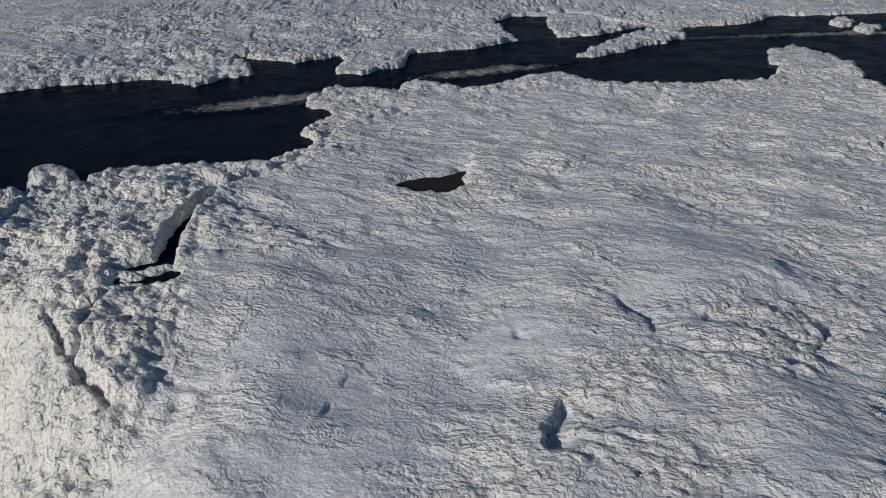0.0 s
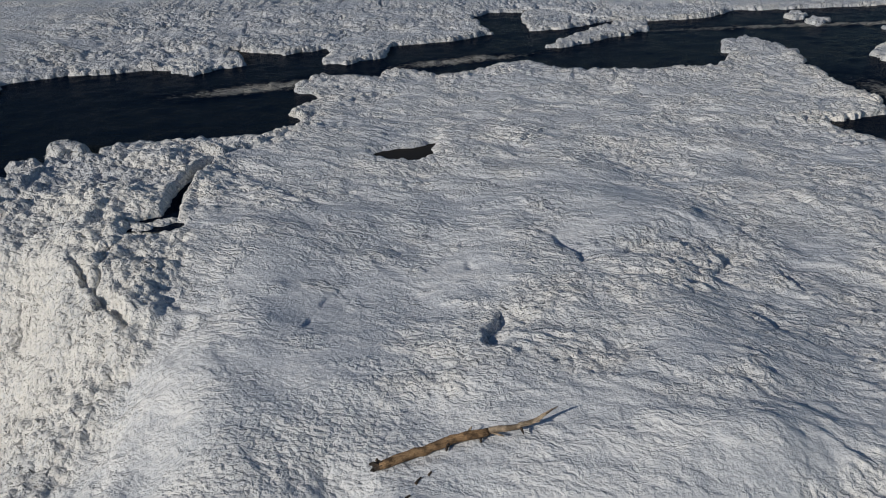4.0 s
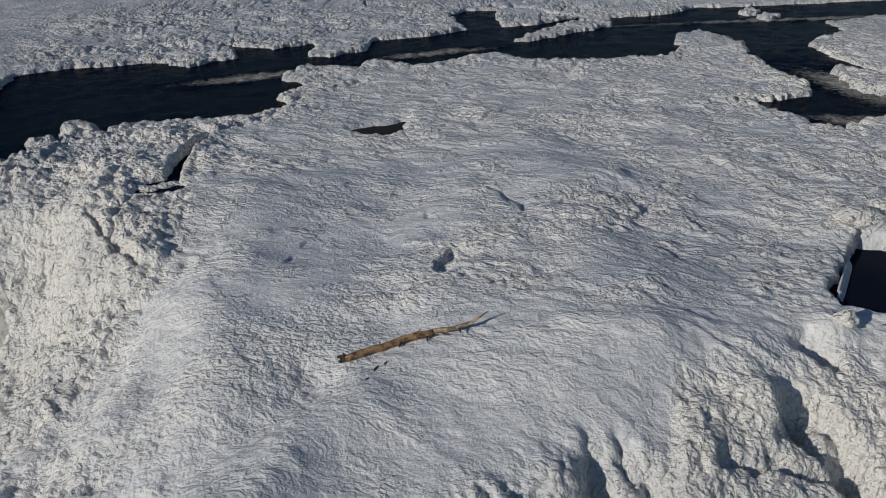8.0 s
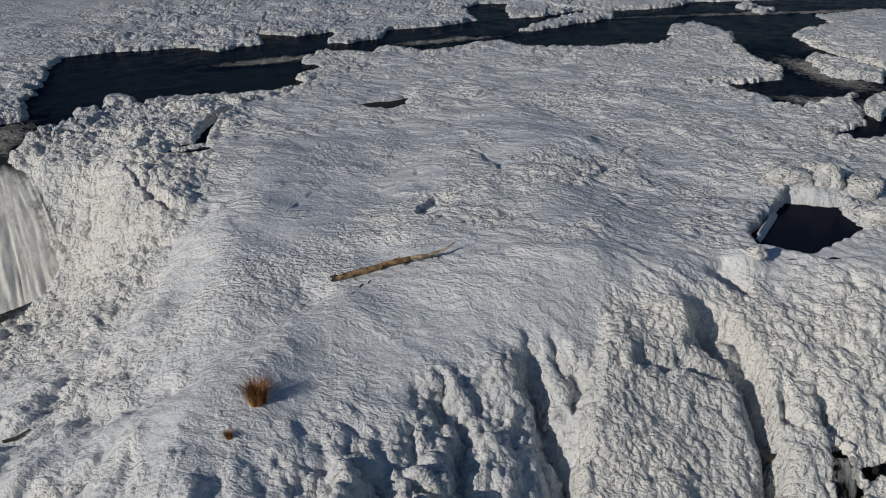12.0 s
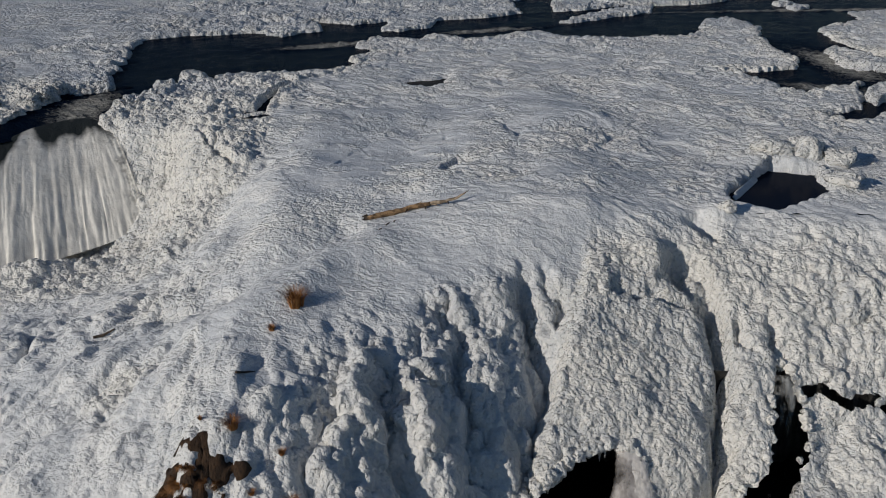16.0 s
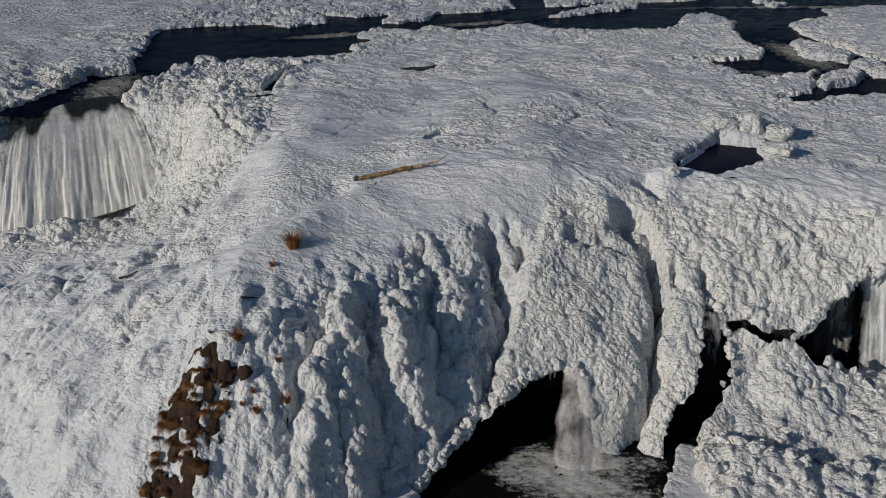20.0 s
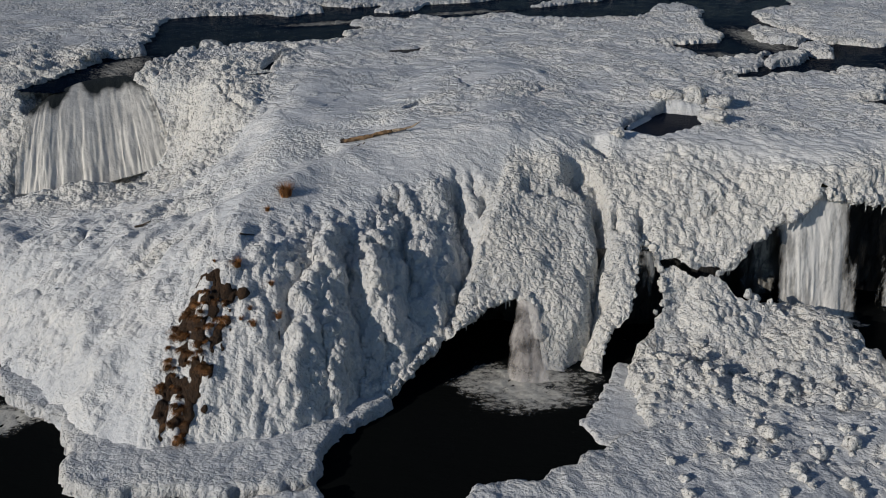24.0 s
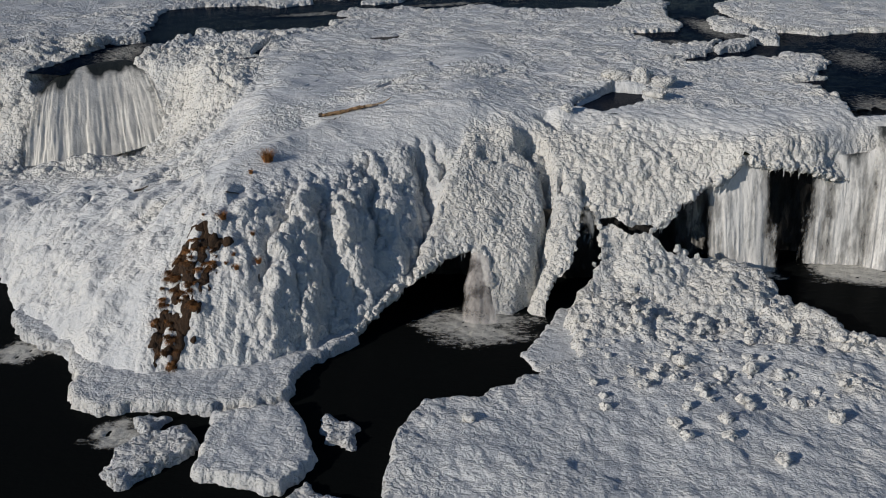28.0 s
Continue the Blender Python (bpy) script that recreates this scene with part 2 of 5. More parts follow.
SOIL = soil_material()


# ---- noise fields on arrays ----
def hashed(i, j, k, seed):
    """32 scattered bits for each whole-numbered place."""
    h = i.astype(np.int32).view(np.uint32) * np.uint32(374761393) + j.astype(np.int32).view(np.uint32) * np.uint32(668265263) + k.astype(np.int32).view(np.uint32) * np.uint32(2246822519)
    h = h + np.uint32((seed * 1274126177) & 0xFFFFFFFF)
    h = (h ^ (h >> np.uint32(13))) * np.uint32(1274126177)
    h = (h ^ (h >> np.uint32(16))) * np.uint32(2246822519)
    return h ^ (h >> np.uint32(15))


def mixed(i, j, k, seed):
    return hashed(i, j, k, seed) & np.uint32(0xFFFF)


def value(x, y, z, seed=0):
    """Smooth noise from -1 to 1, about one wave a unit."""
    x, y, z = (np.asarray(v, dtype=np.float32) for v in np.broadcast_arrays(x, y, z))
    i, j, k = np.floor(x), np.floor(y), np.floor(z)
    u, v, w = x - i, y - j, z - k
    u, v, w = (q * q * q * (q * (q * 6 - 15) + 10) for q in (u, v, w))
    out, deep = 0.0, bool(np.any(w))
    for a in (0, 1):
        for b in (0, 1):
            for c in (0, 1) if deep else (0,):
                g = mixed(i + a, j + b, k + c, seed) / 32767.5 - 1.0
                out = out + g * (u if a else 1 - u) * (v if b else 1 - v) * (w if c else 1 - w)
    return out


def fbm(x, y, z, octaves=4, seed=0, gain=0.5):
    out, amp, f = 0.0, 1.0, 1.0
    for o in range(octaves):
        out = out + amp * value(x * f, y * f, z * f, seed + 17 * o)
        amp, f = amp * gain, f * 2.03
    return out


def knobs(x, y, z, seed=0):
    """Distance to the nearest of scattered points, one a unit cell: 0 at a knob's crown, near 1 in the grooves."""
    x, y, z = (np.asarray(v, dtype=np.float32) for v in np.broadcast_arrays(x, y, z))
    i, j, k = np.floor(x), np.floor(y), np.floor(z)
    best = np.full(x.shape, 9.0)
    for a in (-1, 0, 1):
        for b in (-1, 0, 1):
            for c in (-1, 0, 1):
                ci, cj, ck = i + a, j + b, k + c
                h = hashed(ci, cj, ck, seed)
                px = ci + (h & 1023) / 1023.0
                py = cj + ((h >> 10) & 1023) / 1023.0
                pz = ck + ((h >> 20) & 1023) / 1023.0
                best = np.minimum(best, (px - x) ** 2 + (py - y) ** 2 + (pz - z) ** 2)
    return np.sqrt(best)


def step(a, b, v):
    t = np.clip((v - a) / (b - a), 0, 1)
    return t * t * (3 - 2 * t)


def inside_distance(x, y, poly):
    """Signed distance to a closed outline in plan, positive inside."""
    px, py = np.array(poly, dtype=float).T
    d2, inside = np.full(x.shape, 1e9), np.zeros(x.shape, bool)
    for n in range(len(px)):
        ax, ay, bx, by = px[n - 1], py[n - 1], px[n], py[n]
        ex, ey = bx - ax, by - ay
        t = np.clip(((x - ax) * ex + (y - ay) * ey) / (ex * ex + ey * ey + 1e-12), 0, 1)
        d2 = np.minimum(d2, (x - ax - t * ex) ** 2 + (y - ay - t * ey) ** 2)
        if ay != by:
            inside ^= ((ay > y) != (by > y)) & (x < ex * (y - ay) / (by - ay) + ax)
    return np.where(inside, 1, -1) * np.sqrt(d2)


def smooth_curve(x, xs, ys):
    """A smooth curve through a few stations, with no overshoot."""
    xs, ys = np.array(xs, float), np.array(ys, float)
    h, d = np.diff(xs), np.diff(ys) / np.diff(xs)
    m = np.zeros(len(xs))
    m[0], m[-1] = d[0], d[-1]
    ok = d[:-1] * d[1:] > 0
    w1, w2 = 2 * h[1:] + h[:-1], h[1:] + 2 * h[:-1]
    with np.errstate(divide="ignore", invalid="ignore"):
        m[1:-1] = np.where(ok, (w1 + w2) / (w1 / d[:-1] + w2 / d[1:]), 0)
    x = np.clip(x, xs[0], xs[-1])
    n = np.clip(np.searchsorted(xs, x) - 1, 0, len(h) - 1)
    t = (x - xs[n]) / h[n]
    return (2 * t ** 3 - 3 * t ** 2 + 1) * ys[n] + (t ** 3 - 2 * t ** 2 + t) * h[n] * m[n] + (3 * t ** 2 - 2 * t ** 3) * ys[n + 1] + (t ** 3 - t ** 2) * h[n] * m[n + 1]


# ---- the plan: water upstream, in plan, with the ice's edge as its outline ----
SOUTH_BANK = [(-34.5, 29), (-33, 33), (-29.5, 36.5), (-27.8, 40), (-26.5, 44), (-25.5, 47), (-22, 48), (-21, 50.3), (-16.5, 51), (-11, 50.8), (-9.1, 53.8), (-9.5, 56.5), (-10.5, 58.6),
              (-9.8, 61.6), (-8.2, 63.1), (-10.9, 65.8), (-11.4, 68.3), (-9.2, 71.4), (-4.8, 70.4), (-1.5, 72.8), (1.8, 69.9), (6.8, 73.6), (10.1, 76.3), (10.8, 73.9), (12.9, 71.5),
              (15.5, 70.3), (24.3, 70.1), (28.4, 72.2), (29.9, 76.7), (29.6, 79.8), (31.3, 83.1), (34.4, 85.7), (35.9, 81.2), (37, 77), (35.3, 71), (35.4, 64.5), (36.5, 58.6),
              (35.1, 55.3), (28.2, 52.7), (30.9, 49.5), (31.9, 43.9), (35.1, 46.8), (38.7, 49.1)]
NORTH_BANK = [(45, 51), (46.8, 55.5), (45.8, 59.5), (44.3, 64.0), (42.9, 67.5), (42.8, 70), (42.6, 75.5), (49.9, 82.7), (50.8, 89.6), (80, 96), (80, 107), (46, 104),
              (39.8, 104.5), (35.4, 99.5), (26.9, 97.4), (25.8, 91.5), (16, 83.4), (11.6, 81.7), (17.3, 90.8), (23.3, 99), (16, 93.7), (11.9, 93.1), (11.5, 100.6), (12.3, 107.6),
              (8.5, 108.1), (6.2, 104.1), (7.9, 91.9), (2.9, 87.7), (-3.4, 86.3), (-4, 80.1), (-7.7, 76.8), (-10.1, 77), (-10.7, 85.4), (-14.8, 82.5), (-21, 85.9), (-19.3, 83),
              (-17.7, 77.8), (-22, 73.6), (-26.7, 76.7), (-36.8, 73.9), (-39.4, 72.2)]
NORTH_BANK += [(-37, 62.8), (-33.4, 50.5), (-31.1, 45.1), (-34.5, 43.8), (-35.5, 37), (-37.5, 30)]
EAST_STREAM = [(38.7, 49.1), (37.9, 44.0), (36.5, 40.2), (32.6, 38.0), (32.6, 36.6), (35.4, 36.4), (37.4, 38.7), (44.1, 40.5), (45.2, 42.4), (48.1, 41.1), (48.9, 37.6), (46.8, 34.6), (46.1, 30.6), (44.6, 30.2), (43.5, 28.6), (44.9, 27.4),
               (45.5, 23.9), (45.6, 20.6), (46.3, 17), (46.8, 11), (66, 11), (66, 57), (57.4, 55.7), (52.5, 53.8), (46.8, 55.5), (42, 52)]
POND_EDGE = [(-3.8, 47.2), (-2.5, 48.0), (-0.5, 48.7), (1.1, 49.8), (0.9, 47.5), (0.2, 45.8), (-1.8, 45.9)]
CRACK = [(-12.9, 46.6), (-14.0, 46.0), (-14.7, 42.8), (-14.8, 39.9), (-14.4, 37.4), (-16.4, 36.3), (-16.2, 35.6), (-13.0, 36.7), (-13.6, 39.8), (-13.5, 42.6)]
SINKHOLE = [(21.3, 20.4), (25.3, 26.1), (28.4, 25.0), (28.3, 20.9), (25.8, 19.4), (24.2, 18.3), (21.7, 19.2)]
CRACK_WATER_Z, SINKHOLE_WATER_Z = -0.5, -1.8
# the cliff's long profile at stations along the falls: brink, shoulder, belly, hem and foot
XS = (-46, -36, -33, -28.5, -22, -16, -10, -5, 0, 4, 8, 12, 16, 20, 24, 28, 32, 36, 41, 46, 56)
BRINK_Y = (34, 31, 33, 37, 36, 31, 26, 20, 19, 19, 18, 17, 17, 19, 19, 18, 18, 18, 19, 21, 23)
BRINK_Z = (-0.5, -1.0, -1.3, -1.2, -0.8, -0.5, -1.2, -1.8, -1.9, -1.3, -0.8, -0.5, -1.2, -1.4, -1.6, -1.7, -1.8, -1.9, -1.8, -1.6, -1.6)
SHOULDER_Y = (28, 27, 28.5, 32, 31.5, 26, 17, 9, 9, 11, 12, 12.5, 13, 13.5, 14, 14, 14, 14, 15.5, 18.5, 20)
SHOULDER_Z = (-3, -3.5, -4, -4.5, -4.6, -3.8, -4.0, -3.3, -3.4, -2.7, -2.4, -2.9, -3.6, -3.8, -3.5, -3.5, -3.3, -3, -2.8, -2.4, -2.6)
BELLY_Y = (22, 21, 24, 26.5, 25, 19, 9, -1, 2, 4, 7, 8, 8.5, 9, 9.2, 10, 11.5, 12.5, 14, 16.5, 18)
BELLY_Z = (-8, -8.5, -8.7, -8.7, -8, -6, -5.2, -5.0, -5.5, -5.2, -6, -6.5, -7, -7, -7.5, -7.6, -6.2, -4.6, -4.8, -5.4, -6)
HEM_Y = (15, 13, 12.5, 12, 11, 6, 0, -5, -3, -0.5, 1, 4.6, 4.6, 5, 6, 8.8, 9, 11.5, 13, 15.5, 17)
HEM_Z = (-10, -9.6, -9.3, -9.2, -8.4, -7.6, -7.5, -8.5, -8.6, -9, -11.4, -9.7, -9.7, -10.5, -11, -9.3, -10.5, -9, -9, -9, -9)
FOOT_Y = (8, 7, 6.5, 5.5, -1, -6, -10, -9.5, -8, -4, -0.3, 1.5, 2.6, 2.4, 3.0, 2.6, 5, 8, 12, 15, 16)
FOOT_Z = -13.8
LOWER_WATER_Z = -14.0


def bare_height(x, y):
    """The ice's height before its relief: the flat above the falls, and the cliff's profile down to the pool."""
    ys = [smooth_curve(x, XS, c) for c in (BRINK_Y, SHOULDER_Y, BELLY_Y, HEM_Y, FOOT_Y)]
    zs = [smooth_curve(x, XS, c) for c in (BRINK_Z, SHOULDER_Z, BELLY_Z, HEM_Z)] + [np.full(x.shape, FOOT_Z)]
    far_y = np.full(x.shape, 48.0)
    far_z = np.where(x > 0, -0.9 * step(20, 42, x), -0.2 * step(-20, -30, x))
    ys = [far_y] + ys + [ys[-1] - 1.5]
    zs = [far_z] + zs + [np.full(x.shape, -17.0)]
    z = np.where(y >= far_y, far_z * (1 - step(48, 75, y)), zs[-1])
    # Hermite pieces between the lines, level with their neighbours' mean slope
    slope = [np.zeros(x.shape)]
    for n in range(1, len(ys) - 1):
        d0, d1 = (zs[n - 1] - zs[n]) / (ys[n - 1] - ys[n]), (zs[n] - zs[n + 1]) / (ys[n] - ys[n + 1])
        slope.append(np.where(d0 * d1 > 0, 2 * d0 * d1 / np.where(d0 + d1 == 0, 1, d0 + d1), 0))
    slope.append(slope[-1] * 0 + 2.5)
    for n in range(len(ys) - 1):
        h = ys[n] - ys[n + 1]
        t = np.clip((y - ys[n + 1]) / h, 0, 1)
        p = (2 * t ** 3 - 3 * t ** 2 + 1) * zs[n + 1] + (t ** 3 - 2 * t ** 2 + t) * h * slope[n + 1] + (3 * t ** 2 - 2 * t ** 3) * zs[n] + (t ** 3 - t ** 2) * h * slope[n]
        z = np.where((y < ys[n]) & (y >= ys[n + 1]), p, z)
    return z


def hump(x, y, cx, cy, rx, ry, turn=0.0):
    c, s = math.cos(radians(turn)), math.sin(radians(turn))
    u, v = (x - cx) * c + (y - cy) * s, -(x - cx) * s + (y - cy) * c
    return np.exp(-(u / rx) ** 2 - (v / ry) ** 2)


def river_distance(x, y):
    return np.maximum(inside_distance(x, y, SOUTH_BANK + NORTH_BANK), inside_distance(x, y, EAST_STREAM))


def rows_between(a, b, fine, edge_a, edge_b, grow=1.07, grow_up=1.07, ease=1e9):
    """Stations spaced evenly from edge_a to edge_b, and wider and wider out to a and b."""
    mid = list(np.arange(edge_a, edge_b, fine))
    lo, hi, d = [], [], fine
    v = edge_a
    while v > a:
        d *= grow
        v -= d
        lo.append(v)
    v, d = mid[-1], fine
    while v < b:
        d *= grow_up if v < ease else max(grow, 1.05)
        v += d
        hi.append(v)
    return np.array(lo[::-1] + mid + hi)


def grid_mesh(name, co, faces_kept, materials, fields=None):
    """A smooth mesh from a rows x columns array of points, with only the marked cells."""
    r, c = co.shape[:2]
    idx = np.arange(r * c).reshape(r, c)
    quads = np.stack([idx[:-1, :-1], idx[:-1, 1:], idx[1:, 1:], idx[1:, :-1]], -1)[faces_kept]
    used = np.unique(quads)
    remap = np.zeros(r * c, np.int32)
    remap[used] = np.arange(len(used))
    quads = remap[quads]
    me = bpy.data.meshes.new(name)
    me.vertices.add(len(used))
    me.vertices.foreach_set("co", co.reshape(-1, 3)[used].astype(np.float32).ravel())
    me.loops.add(quads.size)
    me.loops.foreach_set("vertex_index", quads.astype(np.int32).ravel())
    me.polygons.add(len(quads))
    me.polygons.foreach_set("loop_start", np.arange(0, quads.size, 4, dtype=np.int32))
    me.update(calc_edges=True)
    me.polygons.foreach_set("use_smooth", np.ones(len(quads), bool))
    for m in materials:
        me.materials.append(m)
    for key, values in (fields or {}).items():
        me.attributes.new(key, "FLOAT", "POINT").data.foreach_set("value", np.broadcast_to(values, (r, c)).reshape(-1)[used].astype(np.float32))
    return me


def pushed_out(co, amount):
    """Moves the points of a grid along its normals."""
    du, dv = np.gradient(co, axis=1), np.gradient(co, axis=0)
    n = np.cross(du, dv)
    n /= np.linalg.norm(n, axis=2, keepdims=True) + 1e-9
    n *= np.sign(n[..., 2:3] + 1e-9)
    return co + n * amount[..., None]


# ---- the frozen river and the cliff ----
gx = rows_between(-420, 420, 0.1, -34, 47, 1.035, 1.035)
gy = np.concatenate([rows_between(-19, -11.5, 0.08, -11.5, 16.01, 1.06), rows_between(16.05, 420, 0.11, 16.1, 47, 1.06, 1.007, 108)])
X, Y = np.meshgrid(gx, gy)
Z = bare_height(X, Y)
FLAT = step(0.0, 3.5, Y - smooth_curve(X, XS, BRINK_Y) + 1.0)          # 1 on the flat above the falls
STEEP = 1 - FLAT


def stroke(points, wide, rag=0.0, near=3.2):
    """How close each place of the grid is to a bent line in plan: 1 on it, fading over its width."""
    out = np.zeros(X.shape)
    px, py = [p[0] for p in points], [p[1] for p in points]
    j = slice(*np.searchsorted(gx, (min(px) - near * wide - 1, max(px) + near * wide + 1)))
    i = slice(*np.searchsorted(gy, (min(py) - near * wide - 1, max(py) + near * wide + 1)))
    x, y = X[i, j], Y[i, j]
    if rag:
        x, y = x + rag * fbm(x / 0.9, y / 0.9, 0 * x, 2, 37), y + rag * fbm(x / 0.8, y / 0.8, 0 * x, 2, 38)
    d2 = np.full(x.shape, 1e9)
    for (ax, ay), (bx, by) in zip(points, points[1:]):
        ex, ey = bx - ax, by - ay
        t = np.clip(((x - ax) * ex + (y - ay) * ey) / (ex * ex + ey * ey), 0, 1)
        d2 = np.minimum(d2, (x - ax - t * ex) ** 2 + (y - ay - t * ey) ** 2)
    out[i, j] = np.exp(-d2 / wide ** 2)
    return out


def only(where, make, *args):
    """A field worked out only where it is wanted, and nought elsewhere."""
    out = np.zeros(X.shape, np.float32)
    out[where] = make(*(a[where] for a in args))
    return out


# ribs and gullies of the cliff face: the mound's fluted front, between the snowy cap and the apron
RIBS = [([(1.0, 3.5), (1.1, 1.2), (0.9, -1.0), (0.6, -3.6), (0.4, -6.0)], 0.85, 0.85), ([(3.7, 3.0), (4.0, 1.6), (5.0, 0.8), (5.7, 0.3), (6.4, -0.6)], 0.55, 0.75), ([(7.1, 6.9), (7.5, 5.0), (8.2, 3.5), (8.6, 2.2)], 0.75, 0.7),
        ([(-1.6, 2.0), (-1.7, -1.5), (-1.6, -5.0)], 0.6, 0.3), ([(2.6, -2.4), (2.4, -5.0)], 0.5, 0.6), ([(5.6, 8.2), (6.6, 7.4)], 0.5, 0.35), ([(3.9, 4.6), (4.7, 4.8)], 0.4, 0.5)]
GULLIES = [([(2.1, 3.4), (2.7, 1.4), (3.5, -0.2), (3.7, -2.2), (3.5, -4.5)], 0.62, 1.0), ([(4.4, 8.5), (5.3, 7.3), (5.7, 6.3), (5.6, 4.6), (6.1, 3.5), (6.6, 2.2)], 0.55, 0.9), ([(8.5, 10.6), (9.3, 9.0), (9.9, 7.6), (9.9, 6.0), (9.3, 4.1), (8.8, 2.6)], 0.6, 1.25),
           ([(10.2, 11.2), (11.1, 9.5)], 0.4, 0.7), ([(-0.2, 2.2), (-0.4, -1.5), (-0.6, -4.5)], 0.45, 0.35), ([(1.9, -3.0), (1.7, -5.6)], 0.4, 0.5), ([(5.0, -0.6), (5.0, -2.4)], 0.4, 0.5), ([(0.2, 4.35), (1.8, 4.0), (3.1, 3.9), (4.6, 4.2)], 0.25, 0.5)]
for line, wide, tall in RIBS:
    Z = Z + 1.1 * tall * stroke(line, wide, 0.45)
for line, wide, low in GULLIES:
    Z = Z - 1.3 * low * stroke(line, 0.95 * wide, 0.45)
Z = Z + 0.9 * hump(X, Y, 16.0, 13.3, 1.7, 1.3, 0) - 0.8 * hump(X, Y, 7.2, 5.6, 2.9, 4.2, 15) - 1.1 * hump(X, Y, 9.3, 8.8, 1.0, 2.4, 15)
river = river_distance(X, Y)
away_from_river = step(0, -7, river)
Z = Z + FLAT * (0.35 * hump(X, Y, 3, 22, 7, 3) - 0.25 * hump(X, Y, 8, 31, 3, 2, 30) + 0.3 * hump(X, Y, 14, 34, 2.5, 1.5) + away_from_river * (0.30 * fbm(X / 9, Y / 7, 0 * X, 3, 3) + 0.16 * fbm(X / 3.5, Y / 3, 0 * X, 2, 4)))
ragged = 0.45 * fbm(X / 1.6, Y / 1.6, 0 * X, 3, 11) + 0.25 * value(X / 0.5, Y / 0.5, 0 * X, 12)
far_ragged = np.clip((Y - 60) / 40, 0, 1)
river = river + ragged * (1 - 0.55 * far_ragged) + 0.35 * far_ragged
bank = np.exp(-np.clip(-river, 0, 9) / 1.3)
WEST_FALL = [(-34.6, 28.6), (-33.4, 31.5), (-31, 34.5), (-28.6, 36.6), (-26.0, 36.0), (-22.2, 29.4), (-24.6, 26.8), (-27.5, 24.4), (-31, 22.6), (-33.6, 21.6)]
Z = Z - 0.7 * step(-0.4, 0.8, inside_distance(X, Y, WEST_FALL))
# the smooth crest beside the cliff, the ridge with grass, and the snowy troughs west of both
CREST = [(-8.4, 24.4), (-9.6, 22.8), (-11.0, 21.6), (-11.4, 18.6), (-11.6, 16.0), (-12.0, 13.9)]
TROUGH = [(-11.2, 26.6), (-12.4, 24.2), (-13.4, 20.0), (-13.9, 16.0), (-14.8, 13.0)]
GRASS_RIDGE = [(0.2, 13.6), (-1.7, 11.9), (-3.8, 8.9), (-6.2, 7.4), (-9.7, 7.3)]
RIDGE_TROUGH = [(-2.4, 15.6), (-5.2, 12.6), (-7.4, 10.6), (-11.0, 10.2)]
Z = Z - 0.9 * step(-6.5, -12.5, X) * np.exp(-((Y - 26) / 6) ** 2)
Z = Z + 0.22 * stroke(CREST, 1.1, 0.3) - 0.5 * stroke(TROUGH, 1.3, 0.6) + 0.45 * stroke(GRASS_RIDGE, 1.2) - 0.65 * stroke(RIDGE_TROUGH, 1.3, 0.2)
Z = Z + 0.6 * hump(X, Y, -24.7, 17.8, 0.8, 0.6) + 0.45 * hump(X, Y, -20.5, 16.1, 0.7, 0.5) - 0.4 * stroke([(-9.7, 7.4), (-10.2, 5.8), (-10.4, 4.4)], 0.5, 0.2) - 0.35 * stroke([(-12.6, 10.9), (-14.0, 10.3), (-16.2, 9.7)], 0.6, 0.1)
Z = Z + 1.1 * hump(X, Y, -27.5, 21.5, 3.6, 1.4, 22) - 0.7 * hump(X, Y, -24.4, 25.0, 1.6, 0.9, 30) - 0.3 * hump(X, Y, -16.5, 18.5, 3, 2, 20) + 0.5 * hump(X, Y, -13.6, 11.8, 1.2, 0.5, 10) + 0.5 * hump(X, Y, -10.5, 15.5, 1.8, 2.5, 30)
Z = Z + FLAT * bank * (0.04 + 0.18 * fbm(X / 1.3, Y / 1.3, 0 * X, 3, 15)) * (river < 0)
Z = Z - 1.5 * step(-0.25, 0.30, river) * step(-1.5, 1.5, Y - smooth_curve(X, XS, BRINK_Y) + 1.0)
TONGUE = [(-36.4, 29), (-35.2, 38), (-32.5, 44), (-27.6, 44), (-28.2, 39.5), (-28.4, 36.2), (-31, 33.2), (-34.2, 28.0)]          # where the river slides over the lip
tongue = inside_distance(X, Y, TONGUE) + 0.3 * ragged
Z = np.where(tongue > -0.6, np.minimum(Z, Z * (1 - step(-0.5, 0.3, tongue)) + (-2.4 - 0.25 * np.clip(37 - Y, 0, 9)) * step(-0.5, 0.3, tongue)), Z)
pond = inside_distance(X, Y, POND_EDGE) + 0.25 * ragged
Z = Z - 0.55 * step(-0.5, 0.35, pond)
crack = inside_distance(X, Y, CRACK) - 0.2 + 0.15 * ragged
Z = Z + 0.15 * np.exp(-(crack / 0.9) ** 2) - 1.1 * step(-0.2, 0.2, crack)
sink = inside_distance(X, Y, SINKHOLE) + 0.35 * ragged
Z = Z + 0.12 * np.exp(-((sink + 1.2) / 1.0) ** 2) * step(20, 23, Y) - 1.7 * step(-0.15, 0.30, sink) + 0.30 * hump(X, Y, 28.5, 27.0, 2.5, 1.0, -20) * (0.5 + ragged)
